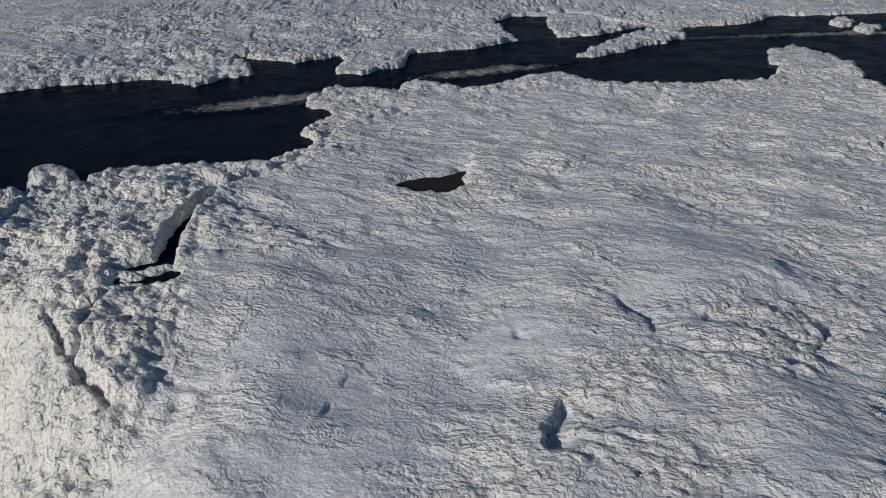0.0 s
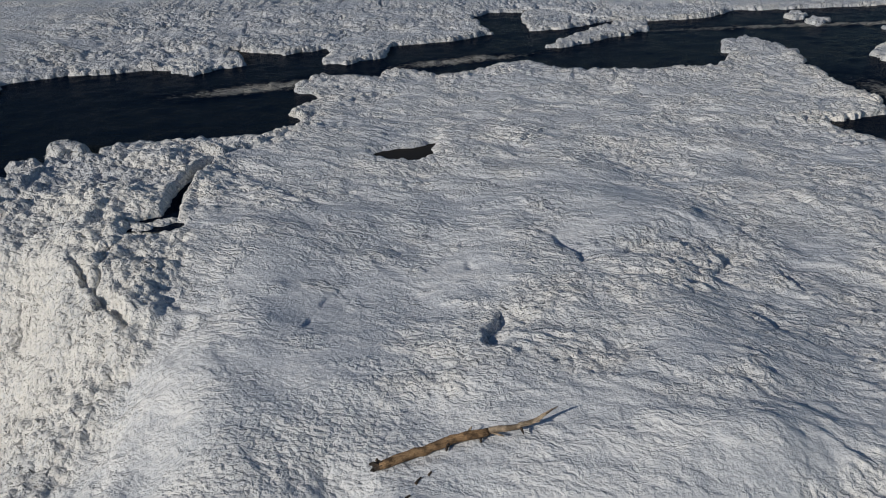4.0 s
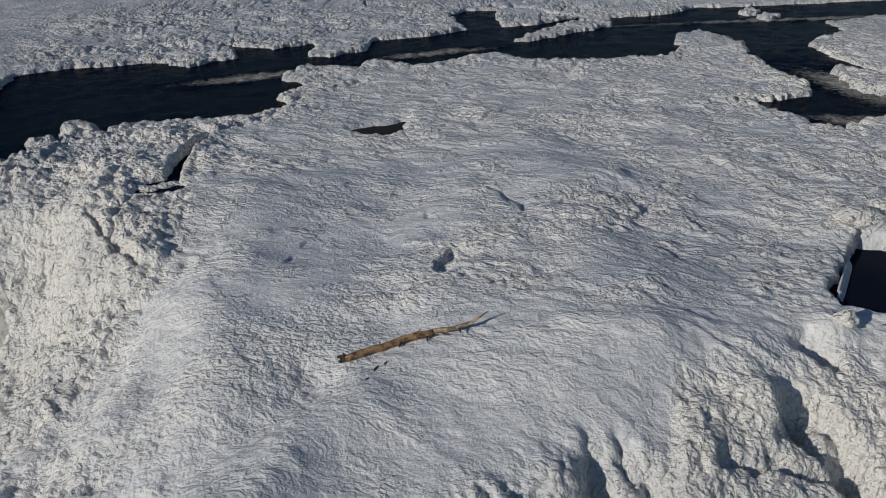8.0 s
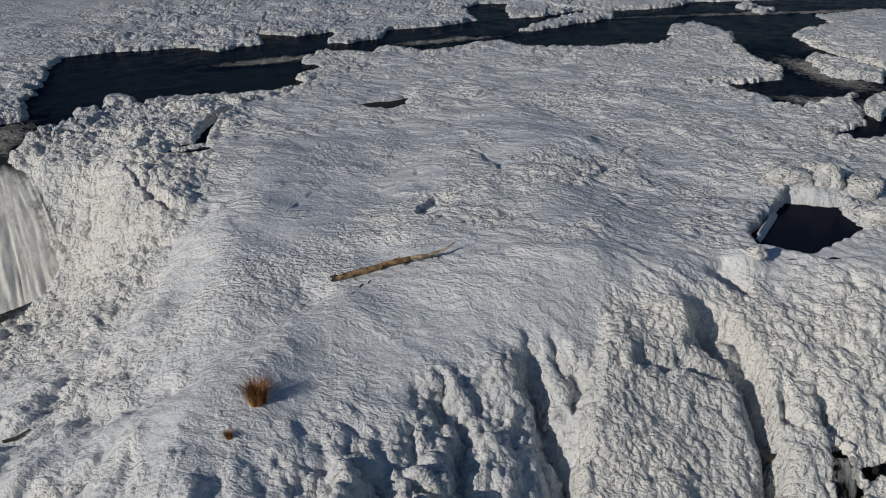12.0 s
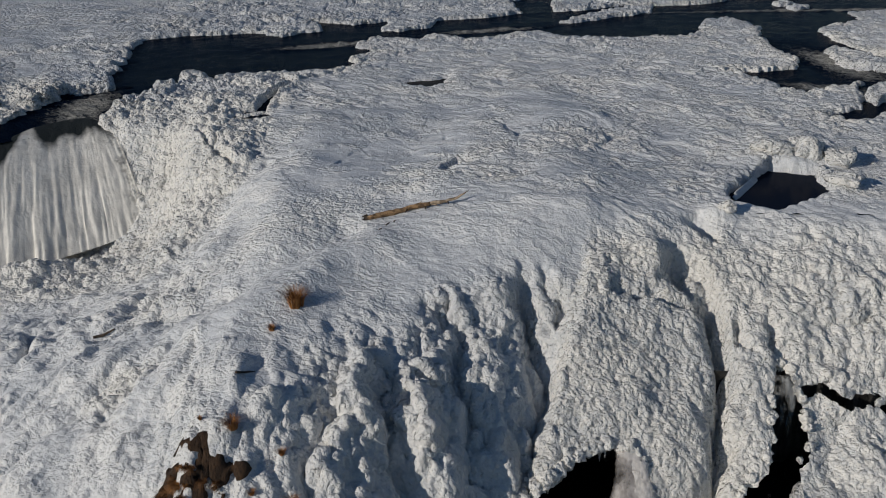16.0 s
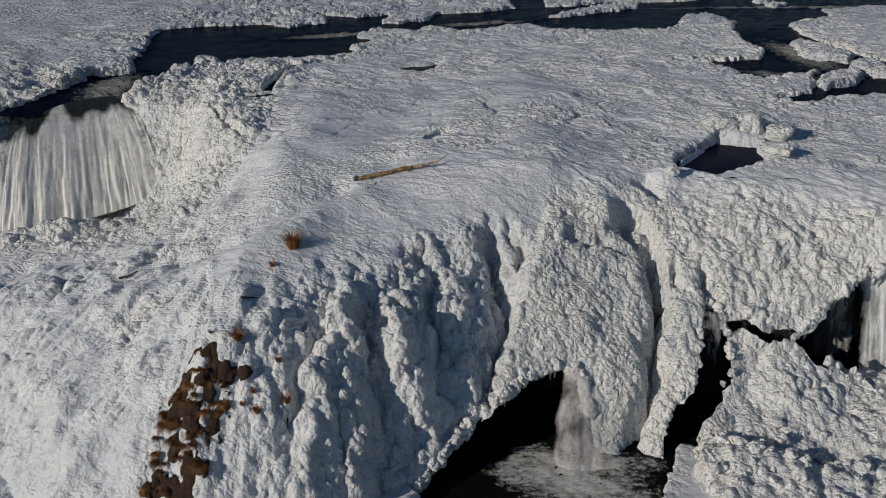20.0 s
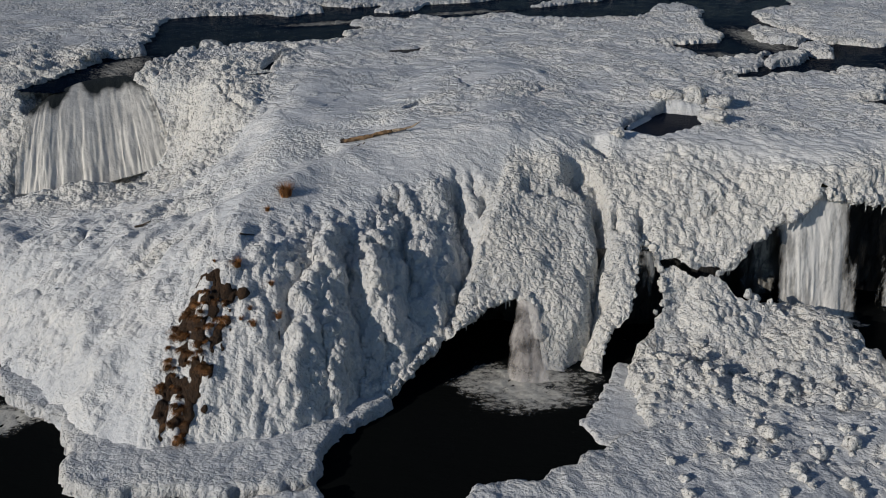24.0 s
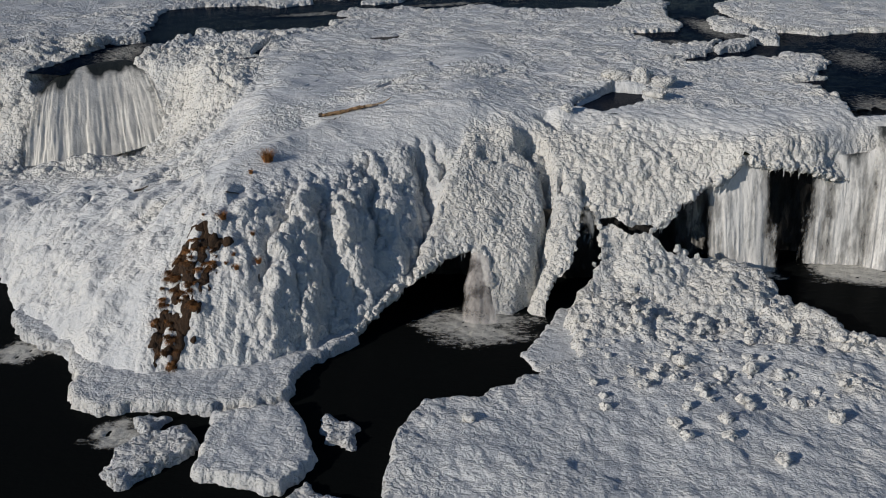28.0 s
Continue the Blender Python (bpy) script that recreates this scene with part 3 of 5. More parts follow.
# relief
drop = Y - smooth_curve(X, XS, BRINK_Y) + 1.5 * fbm(X / 4, Y / 4, 0 * X, 2, 18)
BROKEN = 1 - step(-4.0, 3.5, drop)                                   # lumps grow by degrees below the brink
vary = 0.5 + 0.5 * step(-0.4, 0.4, fbm(X / 3.2, Y / 3.2, Z / 3.2, 2, 20))
BROKEN = np.where(X > 9, 1 - step(-5.5, 0.3, drop), BROKEN)
west = step(-7.0, -11.0, X + 1.2 * fbm(X / 3, Y / 3, 0 * X, 2, 17))
seam = 11.2 + 0.30 * (Y - 9.8) + 0.25 * fbm(X / 1.5, Y / 1.5, 0 * X, 2, 16)      # where the mound's face meets the apron
mid = step(-10, -7, X) * step(0.6, -0.6, X - seam)
apron = step(-0.4, 0.4, X - seam) * step(21.5, 20.0, X)
east = step(20, 21.5, X)
Z = Z + 0.95 * step(-0.1, 0.8, X - seam) * step(17.5, 12.5, X) * STEEP * step(14.0, 11.5, Y)        # the apron stands out from the mound
cliff_edge = smooth_curve(Y, (8, 15, 20, 26, 31, 36, 45, 60), (-15.5, -14.6, -13.4, -11.6, -11.0, -11.2, -12, -14))
west_knobs = step(0.6, -1.8, X - cliff_edge + 1.0 * fbm(X / 2, Y / 2, 0 * X, 2, 17))
west_cliff = west_knobs * step(14, 20, Y) * np.clip(STEEP + step(-9, -14, X) * step(52, 44, Y), 0, 1)
west_skirt = west * STEEP * step(18, 12, Y)
drifted = np.clip(west * STEEP * (1 - west_cliff) + mid * step(-6.0, -3.5, Z) * STEEP, 0, 1)
snow_cap = mid * step(-6.0, -3.5, Z) * STEEP
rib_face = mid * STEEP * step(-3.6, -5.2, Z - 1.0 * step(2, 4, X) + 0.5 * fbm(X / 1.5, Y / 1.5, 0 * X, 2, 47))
fluted = rib_face * step(-4, 0.5, X)
banks = np.maximum(step(-5.0, -0.8, -np.abs(river)), 1.3 * np.exp(-(sink / 0.8) ** 2)) * FLAT
dry = step(-1, 0.5, -river)
hummocks = step(-0.5, -4, river) * step(-0.15, 0.4, fbm(X / 7, Y / 9, 0 * X, 3, 35)) * np.maximum(step(52, 75, Y), step(-24, -30, X) * step(36, 42, Y)) * FLAT * dry
far_rough = step(-22, -27, X) * step(34, 40, Y) * FLAT * dry * step(-0.4, 0.3, fbm(X / 5, Y / 4, 0 * X, 3, 45))
glaze = np.clip(hump(X, Y, -4, 22.5, 6, 3.5, 20) + hump(X, Y, 2, 29.5, 4, 2.5) + hump(X, Y, 8, 32.5, 2.5, 2) + 0.8 * hump(X, Y, -6.5, 28.5, 5, 3) + 0.7 * hump(X, Y, 3, 37, 5, 2.5) + 0.6 * hump(X, Y, -1, 19, 4, 2) + 0.7 * hump(X, Y, 30, 46, 5, 3)
                + 0.9 * hump(X, Y, 10.6, 21.5, 1.6, 1.9, 20) + 0.8 * hump(X, Y, 9.2, 19.4, 1.5, 1.2, 20) + 0.7 * hump(X, Y, 12, 39, 4, 2) + 0.6 * hump(X, Y, 20, 30, 4, 1.2, -20), 0, 1)
glaze = glaze * step(-0.75, 0.35, fbm(X / 2.2, Y / 1.6, 0 * X, 3, 46) + 0.9 * glaze - 0.3)
# crusty, pebbled snow in bands and heaps on the flat
crust = np.clip(stroke([(-3.5, 19.5), (0.8, 22.0), (4.3, 25.8), (5.8, 27.6), (9.5, 26.4)], 1.3, 0.6) + stroke([(10.5, 31.2), (12.5, 30.0), (12.4, 27.0)], 1.0, 0.5) + hump(X, Y, 14.6, 29.6, 2.2, 1.3, 20) + hump(X, Y, 10.8, 17.6, 2.0, 0.9)
                + 0.8 * hump(X, Y, 7.5, 22.0, 2.5, 1.6, -20) + 0.8 * hump(X, Y, 2, 45, 5, 3) + 0.7 * hump(X, Y, 15, 47, 5, 4) + 0.6 * hump(X, Y, 22, 37, 4, 2.5) + 0.7 * hump(X, Y, 24, 33, 2, 1.5), 0, 1)
patch = step(-0.35, 0.5, fbm(X / 5, Y / 5, 0 * X, 3, 33) + 0.5 * step(13, 20, X) + 0.35 * step(6, 14, X) * step(40, 25, Y))
crisp = np.clip(crust + patch * step(0.0, 0.5, fbm(X / 1.7, Y / 1.2, 0 * X, 3, 39)), 0, 1)
flat_gate = FLAT * dry * (1 - 0.85 * glaze) * (1 - 0.7 * west_cliff)
pebbled = drifted * np.clip(hump(X, Y, -5, 17, 5, 3.2, 10) + 0.9 * hump(X, Y, -12.5, 11.5, 2.5, 1.8) + 0.8 * hump(X, Y, -9.5, 12.5, 2.2, 2) + 0.8 * hump(X, Y, -12.5, 4.6, 2.2, 1.4, 30) + 0.7 * stroke(TROUGH, 2.0, 0.6), 0, 1)
near_by = (X > -48) & (X < 62) & (Y < 130)
wob = only(near_by, lambda x, y, z: 0.35 * fbm(x / 0.9, y / 0.9, z / 0.9, 2, 19), X, Y, Z)
lumpy = near_by & (west_cliff + rib_face + west_skirt + (apron + east) * BROKEN + banks + hummocks + far_rough > 0.01)
fine_lumps = near_by & (lumpy | (flat_gate * crisp > 0.02) | (pebbled > 0.02))
dome1 = only(lumpy, lambda x, y, z, w: 0.42 - knobs((x + w) / 1.25, (y - w) / 1.25, (z + w) / 1.25, 1) ** 2, X, Y, Z, wob)
dome2 = only(fine_lumps, lambda x, y, z: 0.42 - knobs(x / 0.62, y / 0.62, z / 0.62, 2) ** 2, X, Y, Z)
dome3 = only(fine_lumps, lambda x, y, z: 0.45 - knobs(x / 0.34, y / 0.34, z / 0.36, 3) ** 2, X, Y, Z)
dome0 = only(lumpy, lambda x, y, z: 0.45 - knobs(x / 2.7, y / 2.7, z / 2.7, 7) ** 2, X, Y, Z)
rough1 = only(near_by & (STEEP + west_cliff > 0.01), lambda x, y, z: fbm(x / 3.4, y / 3.4, z / 5, 3, 21), X, Y, Z)
cx, cy = X * 0.90 - Y * 0.43, X * 0.43 + Y * 0.90
waves = fbm(cx / 0.95, cy / 0.36, 0 * X, 3, 31, 0.6)
lumps_in_places = np.clip(0.5 * step(0.15, 0.6, fbm(X / 4, Y / 4, 0 * X, 2, 29)) + hump(X, Y, -27, 22.4, 4, 1.8, 15) + hump(X, Y, -34, 17, 5, 5) + 0.9 * hump(X, Y, -12.4, 4.6, 1.8, 1.2, 30), 0, 1)
# flutes run down the fall of the ground
down, side = 0.42 * X + 0.9 * Y, 0.9 * X - 0.42 * Y
runnels = only(near_by & (west_skirt + drifted > 0.01), lambda p, q: fbm(p / 1.1, q / 7.0, 0 * p, 3, 23), side, down)
lean = X + 0.15 * Y + 0.5 * wob
flutes = only(near_by & (rib_face > 0.01), lambda p, y, z: fbm(p / 0.9, y / 3.0, z / 3.4, 3, 24, 0.6), lean, Y, Z)
lobes = only(near_by & (rib_face > 0.01), lambda p, y, z: 0.45 - knobs(p / 0.8, y / 1.5, z / 1.7, 8) ** 2, lean, Y, Z)
Z = Z + west_cliff * (0.30 * dome0 + 0.4 * rough1) + west_skirt * (0.6 * rough1 + 0.24 * runnels + 0.3 * lumps_in_places * dome0) + 0.16 * snow_cap * rough1 + (apron + east) * BROKEN * 0.45 * rough1 + east * BROKEN * 0.5 * dome0
Z = Z + rib_face * (0.25 * rough1 + 0.30 * flutes)
# a cavity with a broken floor between the apron and the brow
NOTCH = [(16.5, 12.6), (16.9, 14.3), (17.9, 14.7), (18.9, 14.2), (19.5, 13.2), (19.7, 11.8), (19.0, 11.5), (18.0, 12.1)]
notch = inside_distance(X, Y, NOTCH) + 0.2 * ragged
Z = Z - 1.25 * step(-0.2, 0.35, notch) + 0.75 * hump(X, Y, 18.5, 13.0, 0.5, 0.5) + 0.5 * hump(X, Y, 17.9, 12.4, 0.5, 0.35) - 1.9 * hump(X, Y, 17.5, 14.0, 0.38, 0.6, 20) - 2.2 * hump(X, Y, 19.25, 12.05, 0.3, 0.5) + 0.6 * hump(X, Y, 20.3, 17.5, 0.9, 0.8) - 0.6 * stroke([(14.0, 11.2), (16.6, 11.6), (18.8, 11.6)], 0.25, 0.15)
# deep folds where the ice has parted
for line, wide, low in (([(-17.4, 32.5), (-15.5, 29.7), (-13.2, 27.4)], 0.20, 0.9), ([(-15.5, 30.2), (-15.8, 33.5)], 0.15, 0.6), ([(19.0, 16.6), (19.8, 16.0)], 0.4, 1.8), ([(19.3, 11.6), (19.4, 9.8), (19.6, 8.3), (19.0, 6.6), (19.1, 5.2), (18.3, 3.8), (17.8, 2.7)], 0.42, 2.3),
                        ([(19.2, 11.0), (19.4, 8.5), (19.0, 6.0), (18.0, 3.0)], 1.1, 0.6), ([(20.6, 10.6), (20.8, 9.6)], 0.3, 1.2), ([(22.4, 10.6), (22.6, 9.0)], 0.3, 1.3), ([(-21.9, 12.0), (-21.4, 10.8), (-21.0, 9.4)], 0.32, 0.8)):
    Z = Z - low * stroke(line, wide, 0.2)
co = np.stack([X, Y, Z], -1)
bulge = west_cliff * (vary * (0.50 * dome1 + 0.36 * dome2) + 0.17 * dome3)
bulge += west_skirt * (lumps_in_places * (0.3 * dome1 + 0.25 * dome2 + 0.1 * dome3))
bulge += west_skirt * (0.07 * dome2 + 0.07 * dome3) + drifted * 0.03 * waves + pebbled * (0.10 * dome2 + 0.10 * dome3)
bulge += fluted * (0.34 * lobes + 0.40 * vary * dome1 + 0.42 * vary * dome2 + 0.20 * dome3) + (rib_face - fluted) * (0.25 * lobes + 0.10 * dome2 + 0.06 * dome3)
bulge += apron * BROKEN * (0.12 * dome1 + 0.16 * dome2 + 0.19 * dome3)
bulge += east * BROKEN * (vary * (0.46 * dome1 + 0.34 * dome2) + 0.16 * dome3)
bulge += banks * (0.16 * dome1 + 0.18 * dome2 + 0.10 * dome3)
# wind waves on the flat: long low ridges, rougher in patches, with glazed hollows between
wide_waves = fbm(cx / 4.2, cy / 1.3, 0 * X, 3, 32, 0.5)
bulge += flat_gate * ((0.035 + 0.04 * patch) * waves + (0.05 + 0.07 * step(28, 45, Y)) * wide_waves + crisp * (0.20 * dome2 + 0.15 * dome3))
bulge += hummocks * (0.15 * dome0 + 0.25 * dome1 + 0.2 * dome2)
far_cracks = np.abs(fbm(X / 14, Y / 10, 0 * X, 3, 36)) + 0.25 * (1 - step(70, 80, Y))
bulge -= 0.6 * step(0.035, 0.0, far_cracks) * step(78, 90, Y) * FLAT * dry
bulge += STEEP * (apron + east) * step(-3.6, -2.0, Z) * 0.07 * waves
# marks on the flat: a shaded slit, a hollow with frozen edges, small pits, cracks
for ax, ay, bx, by, low, run in ((2.85, 22.7, 3.75, 25.6, 0.62, 0.8), (8.0, 29.7, 7.0, 32.4, 0.35, 0.8), (7.5, 35.6, 6.0, 36.6, 0.25, 0.5), (-4.9, 25.4, -4.4, 26.6, 0.14, 0.5), (-4.2, 27.4, -3.9, 28.6, 0.14, 0.5), (-1.0, 24.0, -0.9, 25.0, 0.12, 0.5), (11.8, 27.7, 8.6, 27.9, 0.25, 0.4), (2.8, 29.5, 2.5, 30.6, 0.2, 0.4),
                                 (10.5, 30.2, 11.4, 31.6, 0.4, 0.7), (15.2, 23.2, 14.3, 24.8, 0.3, 0.6), (13.4, 28.4, 14.6, 29.8, 0.35, 0.5), (17.6, 27.0, 17.0, 28.6, 0.3, 0.5)):
    long = math.hypot(bx - ax, by - ay)
    sway = 0.7 * ragged
    along, across = ((X - ax) * (bx - ax) + (Y - ay) * (by - ay)) / long, ((X - ax) * (by - ay) - (Y - ay) * (bx - ax)) / long + sway
    bulge = bulge - low * FLAT * step(-0.05, 0.12, across) * np.exp(-np.clip(across, 0, 9) / run) * step(-0.3, 0.4, along + sway) * step(long + 0.3, long - 0.5, along + sway)
for px, py, rx, ry, turn, deep in ((13.5, 58.7, 0.9, 0.35, 0, 0.5), (16.0, 51.2, 0.35, 0.6, 30, 0.4), (-2.2, 41.6, 0.8, 0.35, 0, 0.35), (21, 36, 0.3, 0.8, 20, 0.3)):
    bulge -= deep * hump(X, Y, px, py, rx, ry, turn) * FLAT
    bulge += 0.15 * deep * hump(X, Y, px + 0.7 * rx + 0.3, py + 0.3, rx * 1.2, ry, turn) * FLAT
bulge += 0.25 * hump(X, Y, -0.9, 41.4, 1.1, 0.4, 0) * (0.6 + dome3)
bulge += far_rough * (0.3 * dome0 + 0.35 * dome1 + 0.2 * dome2)
co = pushed_out(co, bulge)


# openings in the cliff, as outlines in the upright plane of x and z
CAVE = [(5.2, -15.5), (5.6, -13.6), (6.8, -12.5), (8.1, -11.7), (9.6, -10.8), (12.1, -9.6), (13.8, -9.5), (14.8, -10.0), (15.2, -12.0), (15.9, -15.5)]
SLOT = [(19.5, -15.5), (19.6, -12.9), (19.9, -11.7), (21.3, -10.5), (21.8, -9.2), (22.2, -7.3), (23.3, -7.5), (23.8, -9.3), (23.9, -10.7), (23.2, -11.2), (23.2, -15.5)]
BROW_CRACK = [(22.8, -7.8), (24.6, -8.25), (25.7, -8.65), (27.7, -8.8), (28.6, -9.2), (28.4, -9.7), (27.7, -9.35), (25.7, -9.15), (24.6, -8.75), (23.0, -8.6)]
EAST_OPENING = [(28.0, -9.3), (29.3, -8.5), (30.8, -7.1), (32.2, -6.2), (34.0, -5.8), (35.4, -4.0), (37.0, -5.0), (39.0, -5.0), (41.0, -5.4), (43.0, -6.2), (44.8, -6.9), (46.0, -6.2), (60, -5.0), (60, -17), (36.2, -17), (35, -13.2), (33.6, -12.4), (31.4, -11.2), (29.2, -10.3)]
for hole in (CAVE, SLOT, BROW_CRACK, EAST_OPENING):
    # the points beside a cut are drawn onto its line, so that the edge runs smooth
    hx, hz = [p[0] for p in hole], [p[1] for p in hole]
    beside = np.argwhere((co[..., 0] > min(hx) - 1) & (co[..., 0] < max(hx) + 1) & (co[..., 2] > min(hz) - 1) & (co[..., 2] < max(hz) + 1) & (co[..., 1] < 19))
    at = co[beside[:, 0], beside[:, 1]]
    wavy = lambda x: 0.10 * value(x / 0.35, x * 0, x * 0, 41) + 0.3 * fbm(x / 1.4, 0 * x, 0 * x, 2, 42)
    gap = lambda x, z: inside_distance(x, z + wavy(x), hole)
    d = gap(at[:, 0], at[:, 2])
    close = np.abs(d) < 0.10
    beside, at, d = beside[close], at[close], d[close]
    sx, sz = (gap(at[:, 0] + 0.02, at[:, 2]) - d) / 0.02, (gap(at[:, 0], at[:, 2] + 0.02) - d) / 0.02
    long = np.maximum(sx ** 2 + sz ** 2, 0.3)
    at[:, 0] -= np.clip(d * sx / long, -0.08, 0.08)
    at[:, 2] -= np.clip(d * sz / long, -0.08, 0.08)
    co[beside[:, 0], beside[:, 1]] = at
cc = 0.25 * (co[:-1, :-1] + co[1:, :-1] + co[:-1, 1:] + co[1:, 1:])
teeth = 0.10 * value(cc[..., 0] / 0.35, cc[..., 1] * 0, cc[..., 0] * 0, 41) + 0.3 * fbm(cc[..., 0] / 1.4, 0 * cc[..., 0], 0 * cc[..., 0], 2, 42)
open_cell = np.zeros(cc.shape[:2], bool)
for hole in (CAVE, SLOT, BROW_CRACK, EAST_OPENING):
    open_cell |= (inside_distance(cc[..., 0], cc[..., 2] + teeth, hole) > 0) & (cc[..., 1] < 19)
keep = ~open_cell & (cc[..., 2] > -16.5)
# which ice each cell belongs to
cell_x, cell_y = cc[..., 0], cc[..., 1]
brow = smooth_curve(cell_x, XS, BRINK_Y) - 1.0
steep_cell = cell_y < brow + 0.5 * value(cell_x / 2, cell_y / 2, 0 * cell_x, 51)
near_edge = step(-3.0, -0.3, -np.abs(river)) * FLAT
surface_fields = {
    # swept ice on the flat; the rib_face share paints bluish shade into the colour
    "scour_and_shade": np.clip(FLAT * step(-0.3, 0.45, 0.55 * fbm(cx / 9, cy / 5, 0 * X, 3, 40) + 0.35 * fbm(cx / 2.5, cy / 1.2, 0 * X, 3, 43) + 0.75 * glaze - 0.5 * crust - 1.1 * hump(X, Y, -9.5, 26.5, 3.2, 5.5) + 0.65 * step(36, 50, Y) * np.clip(step(-14, -24, X) + step(70, 82, Y), 0, 1) - 0.2) + 0.3 * snow_cap * (1 - pebbled) + 0.2 * rib_face, 0, 1),
    "ripple": np.clip(FLAT * (1 - 0.6 * west_cliff) * (1 - 0.85 * glaze) + 0.45 * drifted + 0.15 * rib_face + 0.25 * (apron + east) * STEEP, 0, 1),
    "knob": np.clip(west_cliff * 0.9 * vary + east * BROKEN * 0.85 * vary + apron * BROKEN * 0.25 + fluted * 0.35 * vary + west_skirt * 0.5 * lumps_in_places + near_edge * 0.6 + hummocks * 0.5 + far_rough * 0.6, 0, 1),
    "bead": np.clip(west_cliff * 0.7 + east * BROKEN * 0.6 + apron * BROKEN * 1.0 + rib_face * 0.50 + west_skirt * 0.14 + near_edge * 0.4 + 0.40 * crisp * FLAT + 0.5 * pebbled + 0.05 * snow_cap, 0, 1),
}
parts_of_ice = [
    ("ground", ~steep_cell, "snow covered river ice above the falls", "ground", "structure"),
    ("ice_cliff", steep_cell & (cell_x < -9.5) & (cell_y >= 15.5), "lumpy white cliff of frozen spray beside the falls", "ice cliff", "structure"),
    ("ice_skirt", steep_cell & (cell_x < -9.5) & (cell_y < 15.5), "smooth white skirt of drifted snow and glazed ice", "ice skirt", "structure"),
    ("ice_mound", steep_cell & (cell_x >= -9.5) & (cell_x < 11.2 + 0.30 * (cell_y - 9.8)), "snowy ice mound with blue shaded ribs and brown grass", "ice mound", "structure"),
    ("ice_apron", steep_cell & (cell_x >= 11.2 + 0.30 * (cell_y - 9.8)) & (cell_x < 20.2), "knobbly white apron of frozen spray over a cave", "ice apron", "structure"),
    ("ice_brow", steep_cell & (cell_x >= 20.2), "overhanging brow of lumpy white ice above the falls", "ice brow", "structure"),
]
ICE = {}
for name, where, label, category, kind in parts_of_ice:
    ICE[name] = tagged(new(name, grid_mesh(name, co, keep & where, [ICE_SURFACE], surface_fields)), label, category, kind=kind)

# ---- water above and below ----
wx, wy = rows_between(-420, 420, 0.35, -40, 60, 1.15, 1.15), rows_between(9, 420, 0.35, 10, 108, 1.15, 1.15)
WX, WY = np.meshgrid(wx, wy)
WZ = bare_height(WX, np.maximum(WY, smooth_curve(WX, XS, BRINK_Y) - 0.5)) - 0.28 + 0.05 * fbm(WX / 1.5, WY / 1.5, 0 * WX, 2, 61)
wcc = inside_distance(0.5 * (WX[:-1, :-1] + WX[1:, 1:]), 0.5 * (WY[:-1, :-1] + WY[1:, 1:]), SOUTH_BANK + NORTH_BANK) > -2
wcc |= inside_distance(0.5 * (WX[:-1, :-1] + WX[1:, 1:]), 0.5 * (WY[:-1, :-1] + WY[1:, 1:]), EAST_STREAM) > -2
wcc |= inside_distance(0.5 * (WX[:-1, :-1] + WX[1:, 1:]), 0.5 * (WY[:-1, :-1] + WY[1:, 1:]), TONGUE) > -1
wcc &= (WY[:-1, :-1] > smooth_curve(WX[:-1, :-1], XS, BRINK_Y) - 0.8)
rapids = np.clip(hump(WX, WY, -14, 68, 9, 2.2, 22) + hump(WX, WY, 4, 77.5, 8, 1.8, 20) + hump(WX, WY, 40, 58, 3.0, 9, 15) + hump(WX, WY, 36, 47.5, 5, 2.5, -20) + 0.9 * hump(WX, WY, 48, 92.5, 30, 1.4, 2) + hump(WX, WY, -31, 40, 3, 6, 0)
                 + 0.8 * hump(WX, WY, 52, 40, 4, 8, 0) + hump(WX, WY, 49, 20, 4, 6, 0), 0, 1)
WZ = WZ + rapids * 0.22 * fbm(WX / 0.9, WY / 0.6, 0 * WX, 3, 63)
river_me = grid_mesh("river", np.stack([WX, WY, WZ], -1), wcc, [RIVER], {"foam": rapids})
tagged(new("river", river_me), "dark open river water with foam between the ice", "river", kind="structure")


def flat_water(name, outline, z, mat, label):
    bm = bmesh.new()
    bm.faces.new([bm.verts.new((a, b, z)) for a, b in outline])
    me = bpy.data.meshes.new(name)
    bm.to_mesh(me)
    bm.free()
    me.materials.append(mat)
    return tagged(new(name, me), label, "water", kind="structure")


flat_water("pond", [(-5, 44.5), (2, 44.5), (2, 51), (-5, 51)], -0.42, POND, "shallow brown meltwater pond in the ice")
flat_water("crack_water", [(-17.5, 35), (-11.5, 35), (-11.5, 48), (-17.5, 48)], CRACK_WATER_Z, RIVER, "dark water in a crack of the ice")
flat_water("sinkhole_water", [(20.5, 17.6), (29.5, 17.6), (29.5, 27), (20.5, 27)], SINKHOLE_WATER_Z, DARK_POND, "dark water in a hole in the ice")
flat_water("plunge_pool", [(-420, -320), (420, -320), (420, 18), (-420, 18)], LOWER_WATER_Z, POOL, "black water of the pool below the falls")


# ---- rock behind the openings ----
def rock_wall(name, x0, x1, y0, y1, z0, z1, label):
    us, vs = np.arange(x0, x1 + 0.01, 0.25), np.arange(z0, z1 + 0.01, 0.25)
    U, V = np.meshgrid(us, vs)
    D = y0 + (y1 - y0) * (U - x0) / (x1 - x0) + 0.5 * fbm(U / 1.5, V / 3, 0 * U, 4, 71) + 0.18 * np.abs(fbm(U / 0.5, V / 4, 0 * U, 2, 72))
    return tagged(new(name, grid_mesh(name, np.stack([U, D, V], -1), np.ones((len(vs) - 1, len(us) - 1), bool), [ROCK])), label, "rock wall", kind="structure")


